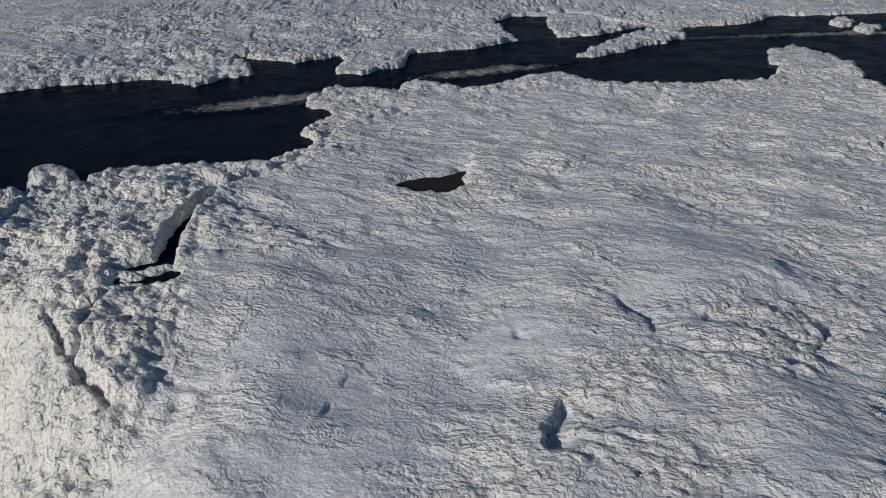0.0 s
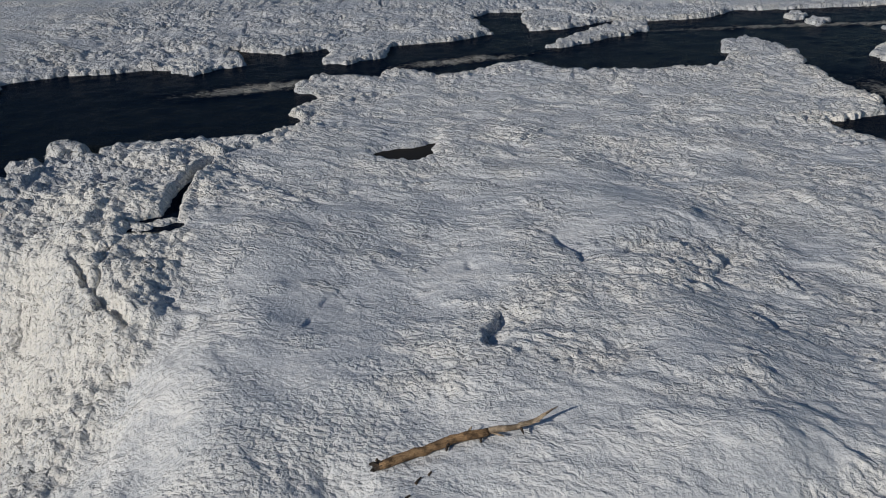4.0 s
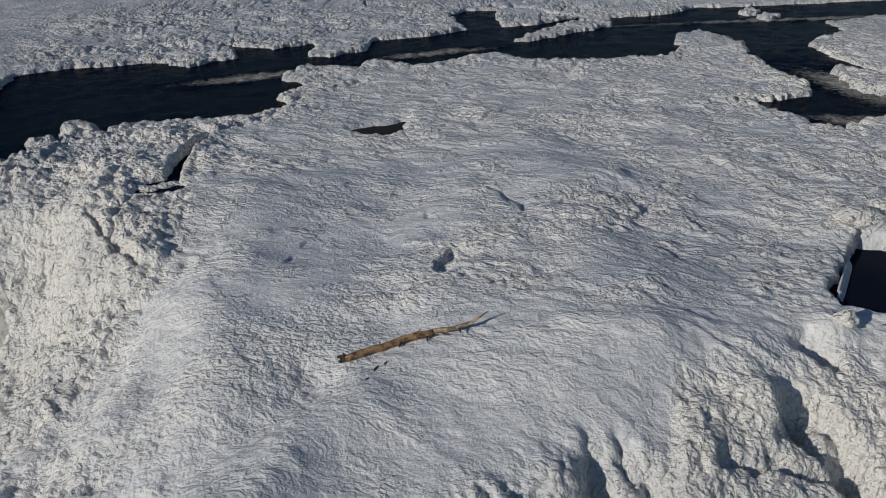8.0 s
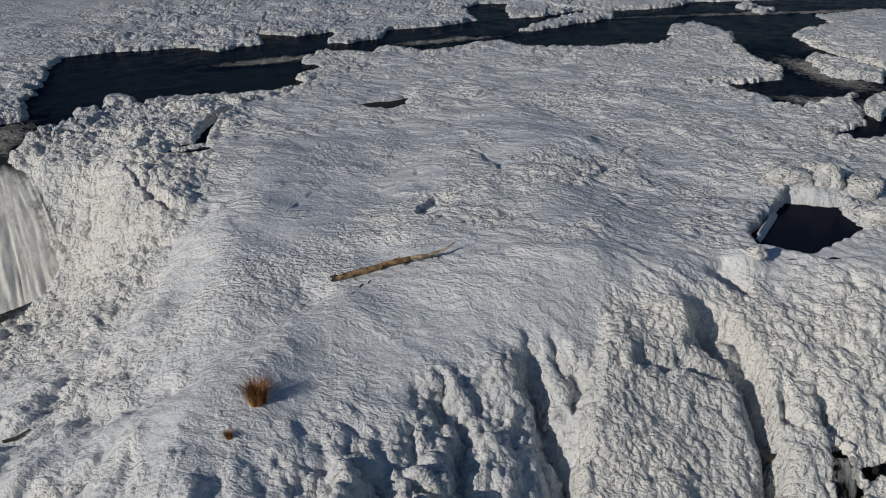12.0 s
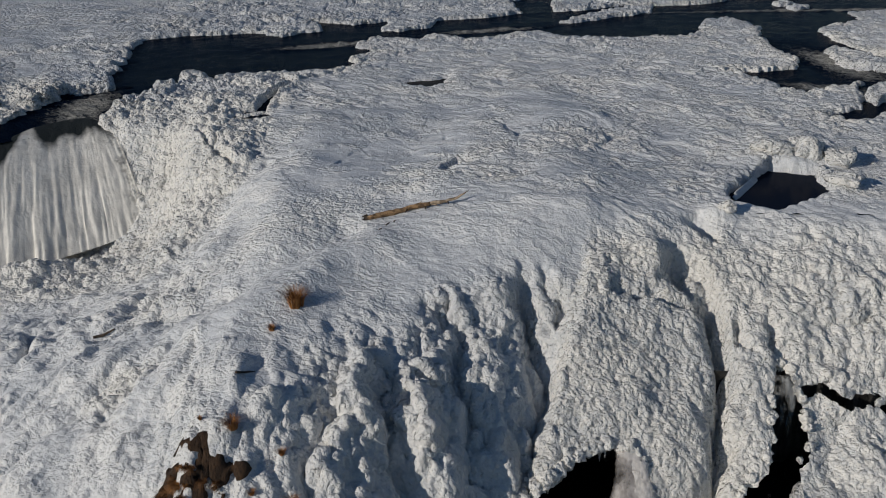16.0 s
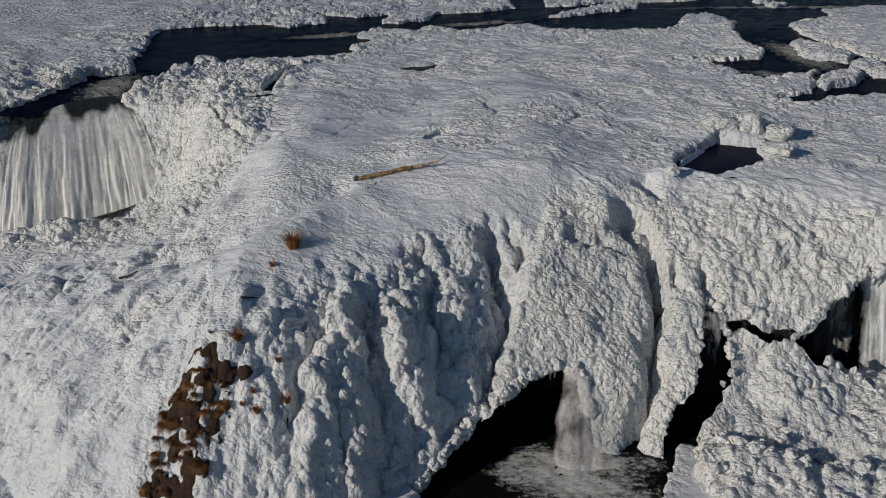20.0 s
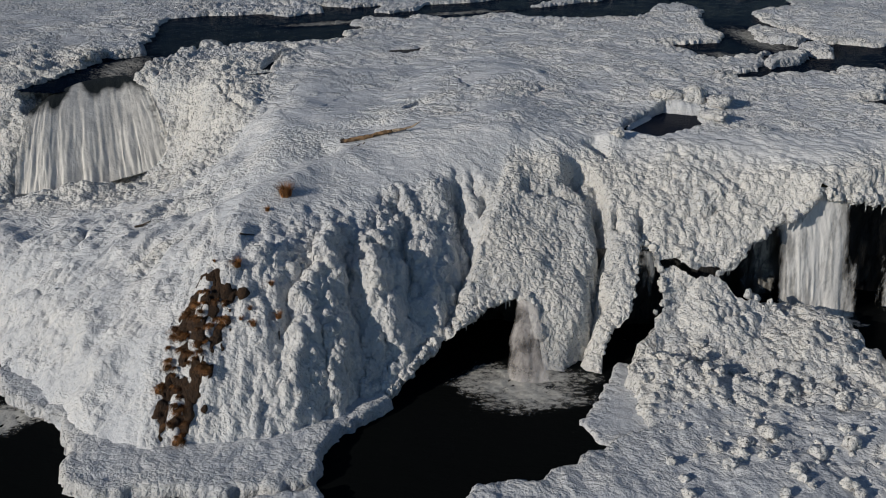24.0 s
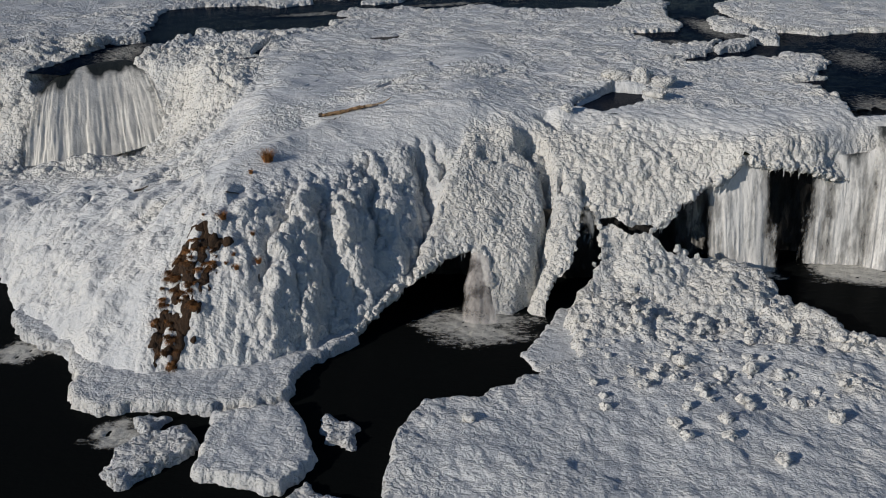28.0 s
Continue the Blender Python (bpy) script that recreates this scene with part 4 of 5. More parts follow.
rock_wall("cave_rock", 3.5, 19, 9.0, 9.5, -15, -7.6, "black wet rock at the back of the cave")
rock_wall("slot_rock", 18.8, 29.0, 8.6, 10.4, -15, -7.4, "dark wet rock behind a slot in the ice")
rock_wall("east_rock", 28, 62, 14.6, 19.5, -15, -4.6, "dark wet rock behind the falls")


# ---- the lower ice ----
SLABS = {}


def ice_slab(name, outline, top, bottom, grain, label, category, res=0.13, rough=0.12, lump=0.3, tilt=(0, 0), rise=None, kind="", seed=0, rubble=None):
    """A sheet of ice over a plan outline, with a ragged, rounded rim that goes down into the water."""
    px, py = [p[0] for p in outline], [p[1] for p in outline]
    A, B = np.meshgrid(np.arange(min(px) - 0.8, max(px) + 0.8, res), np.arange(min(py) - 0.8, max(py) + 0.8, res))
    d = inside_distance(A, B, outline) + 0.22 * fbm(A / 1.1, B / 1.1, 0 * A, 3, 81 + seed) + 0.1 * value(A / 0.4, B / 0.4, 0 * A, 82 + seed)
    h = top + tilt[0] * (A - np.mean(px)) + tilt[1] * (B - np.mean(py)) + (rise(A, B) if rise else 0)
    rim = np.exp(-np.clip(d, 0, 9) / 0.9)
    C = h - (h - bottom) * (1 - step(-0.15, 0.35, d))
    pts = np.stack([A, B, C], -1)
    bul = rough * fbm(A / 0.9, B / 0.9, C, 4, 83 + seed, 0.6) + rough * 0.9 * step(0.15, 0.6, fbm(A / 4, B / 4, 0 * A, 2, 88 + seed)) * (0.5 - knobs(A / 0.9, B / 0.9, C / 0.9, 89) ** 2) + lump * rim * (0.5 - knobs(A / 0.7, B / 0.7, C / 0.7, 84 + seed) ** 2) + 0.05 * (0.6 - knobs(A / 0.35, B / 0.35, C / 0.35, 86))
    heap = rubble(A, B) if rubble else 0 * A
    if rubble:
        bul += heap * (0.50 * (0.42 - knobs(A / 1.3, B / 1.3, C / 1.3, 85) ** 2) + 0.40 * (0.42 - knobs(A / 0.7, B / 0.7, C / 0.7, 87) ** 2)) + (0.05 + 0.12 * heap) * (0.45 - knobs(A / 0.38, B / 0.38, C / 0.38, 90) ** 2)
    pts = pushed_out(pts, bul)
    SLABS[name] = pts
    dd = np.minimum(np.minimum(d[:-1, :-1], d[1:, 1:]), np.minimum(d[1:, :-1], d[:-1, 1:]))
    return tagged(new(name, grid_mesh(name, pts, dd > -0.3, [ICE_SURFACE], {"scour_and_shade": np.clip(0.7 + 0.4 * fbm(pts[..., 0] / 3, pts[..., 1] / 3, 0 * pts[..., 0], 2, 44) - 0.6 * heap, 0, 1), "ripple": grain[0], "knob": np.clip(grain[1] + 0.6 * rim + 0.5 * heap, 0, 1), "bead": np.clip(grain[2] + 0.4 * rim + 0.5 * heap, 0, 1)})), label, category, kind=kind)


SHELF = [(21.8, 3.6), (21.0, 0.5), (21.6, -2.0), (22.0, -4.4), (19.4, -6.1), (17.4, -8.4), (15.1, -10.3), (11.7, -11.2), (10.6, -14.4), (10.8, -17.4), (10.4, -26), (62, -26), (62, -8), (50, -4),
         (43.3, -1.2), (41.2, 0.2), (39.9, 3.2), (38.4, 4.9), (36.8, 8.4), (33.5, 10.5), (29, 10), (24, 6.2)]


def shelf_rise(x, y):
    """The heap of fallen ice under the cliff, and the low swells of the sheet."""
    heap = 0.9 * hump(x, y, 36.5, 7, 2.2, 1.3, -20) + 0.8 * hump(x, y, 24, 0.8, 3, 1.4, -15) + 0.6 * hump(x, y, 40.5, 1.5, 1.2, 2.5, 40) + 1.0 * step(2.0, 5.0, y + 0.12 * (x - 28)) * step(38, 34, x)
    return heap + 0.25 * fbm(x / 5, y / 5, 0 * x, 3, 91) + 0.05 * fbm(x / 0.8, y / 0.8, 0 * x, 3, 93, 0.6) + 0.55 * step(3.5, 0, np.abs(y + 1.0 + 0.25 * (x - 28))) * (0.55 - knobs(x / 1.3, y / 1.3, 0 * x, 92))


def shelf_rubble(x, y):
    """Where broken ice lies thick: under the cliff, along the water's edge to the east, and in a scattered band below."""
    near_cliff = step(-2.6, 1.2, y + 0.16 * (x - 26) + 0.9 * fbm(x / 2, y / 2, 0 * x, 2, 94))
    band = 0.8 * step(0.1, 0.6, fbm(x / 2.2, y / 1.6, 0 * x, 3, 95) + 0.3) * np.exp(-((y + 4.5 + 0.28 * (x - 29.5)) / 2.6) ** 2)
    shore = step(2.6, 0.6, inside_distance(x, y, SHELF)) * step(34, 38, x)
    return np.clip(near_cliff + band + 0.8 * shore, 0, 1)


ice_slab("ice_shelf", SHELF, -13.25, -14.8, (0.40, 0.05, 0.25), "snow covered ice shelf strewn with fallen lumps", "ice shelf", rough=0.07, rise=shelf_rise, kind="structure", seed=1, rubble=shelf_rubble)
THIN_ICE = [(20.6, 3.6), (19.3, 0.5), (18.7, -1.8), (17.8, -3.9), (18.9, -6.0), (21.0, -6.0), (23.0, -4.8), (22.6, -2), (22.0, 0.5), (22.6, 3.4)]
ice_slab("thin_ice", THIN_ICE, -13.78, -14.3, (0.12, 0.0, 0.0), "thin grey young ice along the pool", "ice sheet", rough=0.03, lump=0.06, kind="structure", seed=6)
LEDGE = [(-22.5, 3), (-22.3, -2.0), (-19.5, -5.0), (-14.9, -7.1), (-12.2, -10.5), (-11.8, -12.7), (-9.6, -13.8), (-7.8, -13.6), (-4.3, -13.0), (-1.7, -13.2), (3.0, -11.8), (3.2, -10.7), (2.8, -8.6),
         (3.6, -6.3), (6.2, -3.2), (5.1, -1.1), (3, 0), (-2, -4), (-8, -5), (-14, 0)]
ice_slab("ice_ledge_lower", LEDGE, -13.2, -14.8, (0.30, 0.06, 0.20), "flat snowy ice ledge at the foot of the mound", "ice ledge", rough=0.08, kind="structure", seed=2)
PLATE = [(-1.7, -13.5), (-0.9, -15.4), (-0.4, -19.4), (5.3, -20.5), (6.4, -17.0), (4.8, -13.7), (3.2, -11.9), (0.5, -12.6)]
ice_slab("ice_plate", PLATE, -13.25, -14.6, (0.22, 0.03, 0.12), "flat tilted plate of snowy ice with thick broken edge", "ice plate", rough=0.06, lump=0.2, tilt=(0.0, -0.01), seed=3)
for n, (outline, top) in enumerate([
        ([(-6.4, -14.3), (-5.6, -13.2), (-3.9, -13.8), (-4.3, -14.8), (-5.2, -15.6)], -13.6),
        ([(-6.0, -19.4), (-5.9, -16.9), (-3.0, -14.6), (-1.5, -15.2), (-1.2, -17.3), (-2.8, -19.1), (-4.1, -21.0)], -13.4),
        ([(4.9, -12.3), (6.8, -13.1), (8.4, -13.6), (8.2, -16.0), (6.8, -15.6), (5.9, -13.9)], -13.6),
        ([(5.2, -20.6), (6.2, -18.9), (7.2, -20.0), (9.4, -20.4), (9.4, -21.8), (5.6, -21.6)], -13.6)]):
    tagged(ice_slab("ice_floe", outline, top, -14.6, (0.2, 0.7, 0.5), "rough floe of broken white ice in black water", "ice floe", lump=0.35, rough=0.15, seed=10 + n), group="ice floes in the pool")
SHELF_PTS = SLABS["ice_shelf"]
for n, (outline, top, low, label) in enumerate([
        ([(40.1, 63.0), (41.6, 65.4), (43.4, 61.8), (45.2, 57.4), (43.9, 54.2), (40.8, 56.7), (39.7, 58.3)], -0.25, -1.6, "long snowy floe of ice lying in the rapids"),
        ([(43.7, 53.4), (46.0, 54.8), (46.8, 51.5), (45.5, 47.6), (44.3, 47.4), (43.2, 50.3)], -0.45, -1.8, "lumpy white floe of ice in the dark stream"),
        ([(37.9, 43.9), (39.9, 48.2), (43.5, 49.9), (43.1, 46.7), (40.2, 43.5), (38.0, 41.8)], -0.5, -1.8, "lumpy white floe of ice in the dark stream"),
        ([(43.3, 98.6), (45.3, 100.5), (46.9, 99.3), (45.0, 96.2), (43.4, 96.0)], 0.1, -1.0, "small flat island of ice in the far river"),
        ([(44.1, 94.3), (46.3, 97.0), (47.4, 94.6), (45.8, 92.2), (43.9, 92.1)], 0.1, -1.0, "small flat island of ice in the far river"),
        ([(-15.8, 51.2), (-13.9, 50.0), (-11.2, 50.1), (-10.4, 49.4), (-11.6, 48.2), (-13.2, 46.8), (-14.4, 47.8), (-16.4, 50.4)], 0.30, -0.6, "tilted block of white ice beside a crack"),
        ([(-25.6, 49.6), (-24.8, 50.6), (-23.0, 49.4), (-22.6, 47.8), (-24.2, 47.2)], 0.45, -0.6, "lump of white ice on the river bank")]):
    tagged(ice_slab("ice_floe" if n < 5 else "ice_block", outline, top, low, (0.3, 0.6, 0.4), label, "ice floe" if n < 5 else "ice block", lump=0.35, rough=0.16, tilt=(0, 0) if n != 5 else (0.05, -0.06), seed=20 + n), group="ice in the river")


# ---- falling water ----
def curtain(name, lip, foot, mat, label, bow=0.5, cols=90, rows=60, seed=0, ripple=0.07, lead=0.0, strands=4):
    """A sheet of falling water between a lip line and a foot line, thrown forward at the top and drawn into strands."""
    lip, foot = np.array(lip, float), np.array(foot, float)
    u, v = np.linspace(0, 1, cols), np.linspace(0, 1, rows)
    at = lambda line: np.stack([smooth_curve(u, np.linspace(0, 1, len(line)), line[:, k]) for k in range(3)], -1)
    a, b = at(lip), at(foot)
    V = v[:, None, None]
    flow = np.stack([V ** 0.8, V ** 0.8, V ** 1.7 * (1 - bow) + V * bow], -1)[:, 0]
    pts = a[None] + (b - a)[None] * flow[:, :]
    S = np.linspace(0, 1, cols)[None, :] * np.hypot(*(lip[-1] - lip[0])[:2])
    strand = fbm(S / 0.7, v[:, None] * 1.3, 0 * S, 4, 101 + seed, 0.6) + 0.5 * fbm(S / 0.22, v[:, None] * 4, 0 * S, 2, 103 + seed)
    pts[..., 1] -= ripple * strand * (0.3 + v[:, None]) + 0.1
    across = np.linspace(0, 1, cols)[None, :]
    fields = {"white": np.clip(v[:, None] * 3.6 + 0.5 * fbm(S / 1.6, v[:, None] * 2, 0 * S, 3, 105 + seed) - 0.08 + lead, 0, 1), "body": step(0, 0.22, across) * step(1, 0.78, across) + 0 * v[:, None]}
    fall = tagged(new(name), label, "waterfall", "waterfalls")
    cuts = [0] + sorted(random.Random(seed).sample(range(8, cols - 8), strands - 1)) + [cols - 1]
    for c0, c1 in zip(cuts, cuts[1:]):
        some = np.zeros((rows - 1, cols - 1), bool)
        some[:, c0:c1] = True
        ob = new("strand", grid_mesh("strand", pts, some, [mat], fields))
        ob.parent = fall
    return fall


curtain("waterfall", [(-35.2, 28.5, -2.7), (-34.2, 31.8, -1.7), (-32.4, 35.4, -1.2), (-29.8, 37.5, -1.15), (-27.2, 37.0, -1.6)], [(-34.0, 21.4, -9.0), (-31.0, 22.4, -9.0), (-27.5, 24.2, -8.9), (-24.2, 26.6, -8.5), (-21.2, 29.0, -7.6)],
        FALLS_THICK, "broad grey white waterfall pouring between walls of ice", cols=170, rows=110, ripple=0.13, strands=7)
curtain("waterfall", [(31.9, 12.2, -6.4), (33.5, 12.6, -5.4), (35.4, 13.2, -4.0), (37.6, 13.5, -4.0)], [(32.6, 11.4, -14.0), (34.6, 11.4, -14.0), (36.8, 11.7, -14.0), (39.6, 12.2, -14.0)], FALLS_VEIL, "narrow white waterfall under an ice brow", seed=3, cols=100, lead=0.5)
curtain("waterfall", [(29.6, 13.6, -8.6), (31.0, 13.6, -6.4), (33.0, 13.7, -5.2)], [(30.0, 13.3, -13.8), (31.8, 13.2, -14.0), (33.8, 13.0, -14.0)], FALLS, "thin strands of water over dark rock", seed=5, lead=1.0)
curtain("waterfall", [(40.9, 15.4, -4.4), (43.4, 15.6, -4.6), (46.0, 16.0, -4.4), (49.0, 16.6, -3.0)], [(41.2, 14.2, -14.0), (43.8, 14.0, -14.0), (46.4, 14.0, -14.0), (49.6, 14.4, -14.0)], FALLS_VEIL, "white waterfall falling from under lumpy ice", seed=7, cols=110, lead=0.5)
curtain("waterfall", [(46.0, 16.2, -2.2), (48.0, 16.0, -2.2), (51.0, 17.0, -2.2), (55.0, 18.0, -2.2)], [(45.8, 13.8, -14.0), (48.0, 13.2, -14.0), (51.0, 14.0, -14.0), (55.0, 15.0, -14.0)], FALLS_VEIL, "full white waterfall from an open stream", seed=9, cols=140)
curtain("waterfall", [(13.6, 4.9, -9.3), (14.3, 4.5, -9.4), (15.1, 4.5, -9.6)], [(12.7, 1.8, -14.0), (14.3, 0.6, -14.0), (16.4, 0.9, -14.0)], FALLS_SPILL, "small pinkish white spill out of the cave mouth", seed=11, cols=60, lead=1.0)
curtain("waterfall", [(21.4, 8.6, -7.4), (22.6, 8.4, -7.4), (23.8, 8.8, -7.4)], [(19.6, 6.6, -14.0), (21.6, 6.6, -14.0), (23.6, 7.0, -14.0)], FALLS_THIN, "trickles of water down black rock", seed=13, cols=60, lead=1.0)


def part(name, bm, mat, parent, label="", smooth=True):
    me = bpy.data.meshes.new(name)
    bm.to_mesh(me)
    bm.free()
    for p in me.polygons:
        p.use_smooth = smooth
    me.materials.append(mat)
    ob = new(name, me)
    ob.parent = parent
    if label:
        ob["label"] = label
    return ob


def limb(points, radii, sides=12, seed=0, knobbly=0.12):
    """A bent, uneven tapering branch through a few points, closed at both ends."""
    bm = bmesh.new()
    pts, rng = [Vector(p) for p in points], random.Random(seed)
    fine, rad = [], []
    for n in range(len(pts) - 1):
        for s in range(5):
            f = s / 5
            fine.append(pts[n].lerp(pts[n + 1], f) + Vector((rng.uniform(-1, 1), rng.uniform(-1, 1), rng.uniform(-1, 1))) * 0.18 * radii[n])
            rad.append(radii[n] * (1 - f) + radii[n + 1] * f)
    fine.append(pts[-1])
    rad.append(radii[-1])
    rings = []
    for n, p in enumerate(fine):
        way = (fine[min(n + 1, len(fine) - 1)] - fine[max(n - 1, 0)]).normalized()
        side = way.cross(Vector((0, 0, 1)))
        side = side.normalized() if side.length > 0.1 else Vector((1, 0, 0))
        up = side.cross(way)
        ring = []
        for k in range(sides):
            a = 2 * math.pi * k / sides
            r = rad[n] * (1 + knobbly * noise.noise(Vector((math.cos(a) * 1.5, math.sin(a) * 1.5, n * 0.35 + seed))) * 2)
            ring.append(bm.verts.new(p + (side * math.cos(a) + up * math.sin(a)) * r))
        rings.append(ring)
    for r0, r1 in zip(rings, rings[1:]):
        for k in range(sides):
            bm.faces.new((r0[k], r0[(k + 1) % sides], r1[(k + 1) % sides], r1[k]))
    bm.faces.new(rings[0][::-1])
    bm.faces.new(rings[-1])
    return bm


# ---- rims of ice round the openings ----
def lip_points(outline, spacing):
    """Places along an opening's edge on the face of the ice."""
    pts = []
    for (x0, z0), (x1, z1) in zip(outline, outline[1:]):
        count = max(2, int(math.hypot(x1 - x0, z1 - z0) / spacing))
        for k in range(count):
            f = k / count
            x, z = x0 + (x1 - x0) * f, z0 + (z1 - z0) * f
            j = int(np.clip(np.searchsorted(gx, x), 0, len(gx) - 1))
            col = co[:, j]
            i = int(np.argmin(np.abs(col[:, 2] - z) + 9 * (col[:, 1] > 18)))
            pts.append(Vector((x, col[i, 1], z)))
    for _ in range(3):
        pts = [pts[0]] + [(a + b * 2 + c) / 4 for a, b, c in zip(pts, pts[1:], pts[2:])] + [pts[-1]]
    return pts


def hang_icicles(outline, count, owner, seed):
    """Icicles along the upper edge of an opening, as parts of the ice above it."""
    pts, rng = lip_points(outline, 0.22), random.Random(seed)
    for k in range(count):
        p, long = pts[rng.randrange(1, len(pts) - 1)], rng.uniform(0.2, 1.0) * rng.uniform(0.4, 1)
        top = p + Vector((0, rng.uniform(0.0, 0.25), 0.12))
        tip = top + Vector((rng.uniform(-0.05, 0.05), 0.04, -long - 0.2))
        part("icicle", limb([top, top.lerp(tip, 0.5), tip], [0.10 * long + 0.06, 0.06 * long + 0.03, 0.01], 7, seed * 50 + k, 0.25), SPRAY_ICE, owner)


def rim_knobs(outline, count, owner, seed, big=0.42):
    """Rounded knobs of ice crowding the edge of an opening."""
    pts, rng = lip_points(outline, 0.15), random.Random(seed)
    for k in range(count):
        p = pts[rng.randrange(0, len(pts))]
        r = rng.uniform(0.16, big)
        ob = new("ice_knob", KNOBS[k % len(KNOBS)])
        ob.parent = owner
        ob.matrix_world = Matrix.Translation(p + Vector((rng.uniform(-0.1, 0.1), rng.uniform(0.0, 0.25), rng.uniform(-0.05, 0.25)))) @ Euler((rng.uniform(-0.6, 0.6), rng.uniform(-0.6, 0.6), rng.uniform(0, 6.28))).to_matrix().to_4x4() @ Matrix.Diagonal((r, r, r * rng.uniform(0.8, 1.4), 1))


def knob_mesh(seed):
    bm = bmesh.new()
    bmesh.ops.create_icosphere(bm, subdivisions=3, radius=1.0)
    off = Vector((seed * 5.1, seed * 2.3, 7))
    for v in bm.verts:
        p = v.co.copy()
        v.co = p * (1 + 0.45 * noise.noise(p * 1.3 + off) + 0.30 * noise.noise(p * 3.2 + off))
    me = bpy.data.meshes.new("ice_knob")
    bm.to_mesh(me)
    bm.free()
    for p in me.polygons:
        p.use_smooth = True
    me.materials.append(SPRAY_ICE)
    return me


KNOBS = [knob_mesh(k) for k in range(6)]
rim_knobs(CAVE[1:-1], 110, ICE["ice_apron"], 1)
rim_knobs(SLOT[1:-1], 60, ICE["ice_brow"], 2, 0.26)
rim_knobs(EAST_OPENING[:11], 130, ICE["ice_brow"], 3, 0.38)
rim_knobs(EAST_OPENING[13:] + EAST_OPENING[:1], 40, ICE["ice_brow"], 4, 0.28)
hang_icicles(CAVE[1:-1], 40, ICE["ice_apron"], 1)
hang_icicles(SLOT[1:4], 8, ICE["ice_brow"], 2)
hang_icicles(EAST_OPENING[:11], 60, ICE["ice_brow"], 3)


# ---- foam on the pools ----
def foam_sheet(name, cx, cy, rx, ry, z, label, seed=0):
    us, vs = np.arange(-1, 1.001, 0.025), np.arange(-1, 1.001, 0.025)
    U, V = np.meshgrid(us, vs)
    lift = 0.05 * fbm(U * rx / 0.5, V * ry / 0.5, 0 * U, 3, 121 + seed)
    cut = U ** 2 + V ** 2 + 0.35 * fbm(U * 2.2, V * 2.2, 0 * U, 3, 123 + seed)
    pts = np.stack([cx + U * rx, cy + V * ry, z + 0.05 + lift * np.clip(1 - cut, 0, 1)], -1)
    return tagged(new(name, grid_mesh(name, pts, (cut < 0.9)[:-1, :-1], [FOAM], {"thick": np.clip(1 - cut, 0, 1)})), label, "foam")


foam_sheet("foam", 14.3, 0.2, 5.4, 3.6, LOWER_WATER_Z, "white foam and ripples where the spill meets the pool", 1)
foam_sheet("foam", 36, 11.5, 4.0, 1.8, LOWER_WATER_Z, "white foam at the foot of a waterfall", 2)
foam_sheet("foam", 47, 12.4, 7.0, 3.6, LOWER_WATER_Z, "white foam at the foot of a waterfall", 3)
foam_sheet("foam", -18.5, -6.3, 2.6, 2.4, LOWER_WATER_Z, "thin foam along the ice ledge", 4)
foam_sheet("foam", -6.8, -15.6, 2.2, 2.0, LOWER_WATER_Z, "thin foam beside broken floes", 5)


def surface_z(x, y, reach=0.6):
    """The highest the built ice stands near a place."""
    i, j = np.searchsorted(gy, y), np.searchsorted(gx, x)
    n = 4
    near = co[max(i - n, 0):i + n, max(j - n, 0):j + n]
    d = np.hypot(near[..., 0] - x, near[..., 1] - y)
    return float(near[..., 2].ravel()[np.argmin(d)])


# ---- the stranded log ----
log = tagged(new("log"), "long bleached driftwood log with bark patches lying on snow", "log")
LOG = [(-0.95, 16.75), (0.3, 17.2), (1.6, 17.6), (2.9, 17.65), (3.9, 17.6), (4.6, 17.7), (5.15, 17.85)]
LOG_R = [0.13, 0.17, 0.15, 0.125, 0.10, 0.075, 0.03]
LIFT = [0.10, 0.14, 0.16, 0.20, 0.26, 0.36, 0.62]
log_pts = [(a, b, surface_z(a, b) + l) for (a, b), l in zip(LOG, LIFT)]
part("trunk", limb(log_pts[:4], LOG_R[:4], 16, 4, 0.34), LOG_BARK, log, "orange brown weathered trunk with bark patches")
part("top", limb(log_pts[3:], LOG_R[3:], 12, 5, 0.18), LOG_WOOD, log, "pale bleached upper end of the log")
root = Vector(log_pts[0])
for n, (dx, dy, dz, r) in enumerate(((-0.35, -0.05, 0.12, 0.10), (-0.30, -0.22, -0.06, 0.11), (-0.12, 0.10, 0.22, 0.09), (-0.22, -0.12, 0.25, 0.06))):
    part("root_stub", limb([root + Vector((0.12, 0, 0)), root + Vector((dx * 0.6, dy * 0.6, dz * 0.6)), root + Vector((dx, dy, dz))], [r, r * 0.8, r * 0.25], 8, 20 + n, 0.3), BARK, log, "dark broken root end")
for n, (t, dx, dy, dz, r) in enumerate(((1.9, -0.10, -0.42, -0.12, 0.07), (2.35, 0.25, 0.28, 0.22, 0.06), (2.75, 0.02, -0.32, -0.15, 0.06), (3.0, 0.5, -0.35, 0.05, 0.05), (4.1, 0.12, -0.38, -0.10, 0.05), (4.6, 0.35, -0.12, 0.10, 0.04), (5.5, 0.45, 0.05, 0.28, 0.035))):
    i = int(t)
    p = Vector(log_pts[i]).lerp(Vector(log_pts[min(i + 1, 6)]), t - i)
    part("branch_stub", limb([p, p + Vector((dx, dy, dz)) * 0.6, p + Vector((dx, dy, dz))], [r, r * 0.8, r * 0.4], 8, 40 + n, 0.25), BARK if n % 2 == 0 else LOG_WOOD, log)


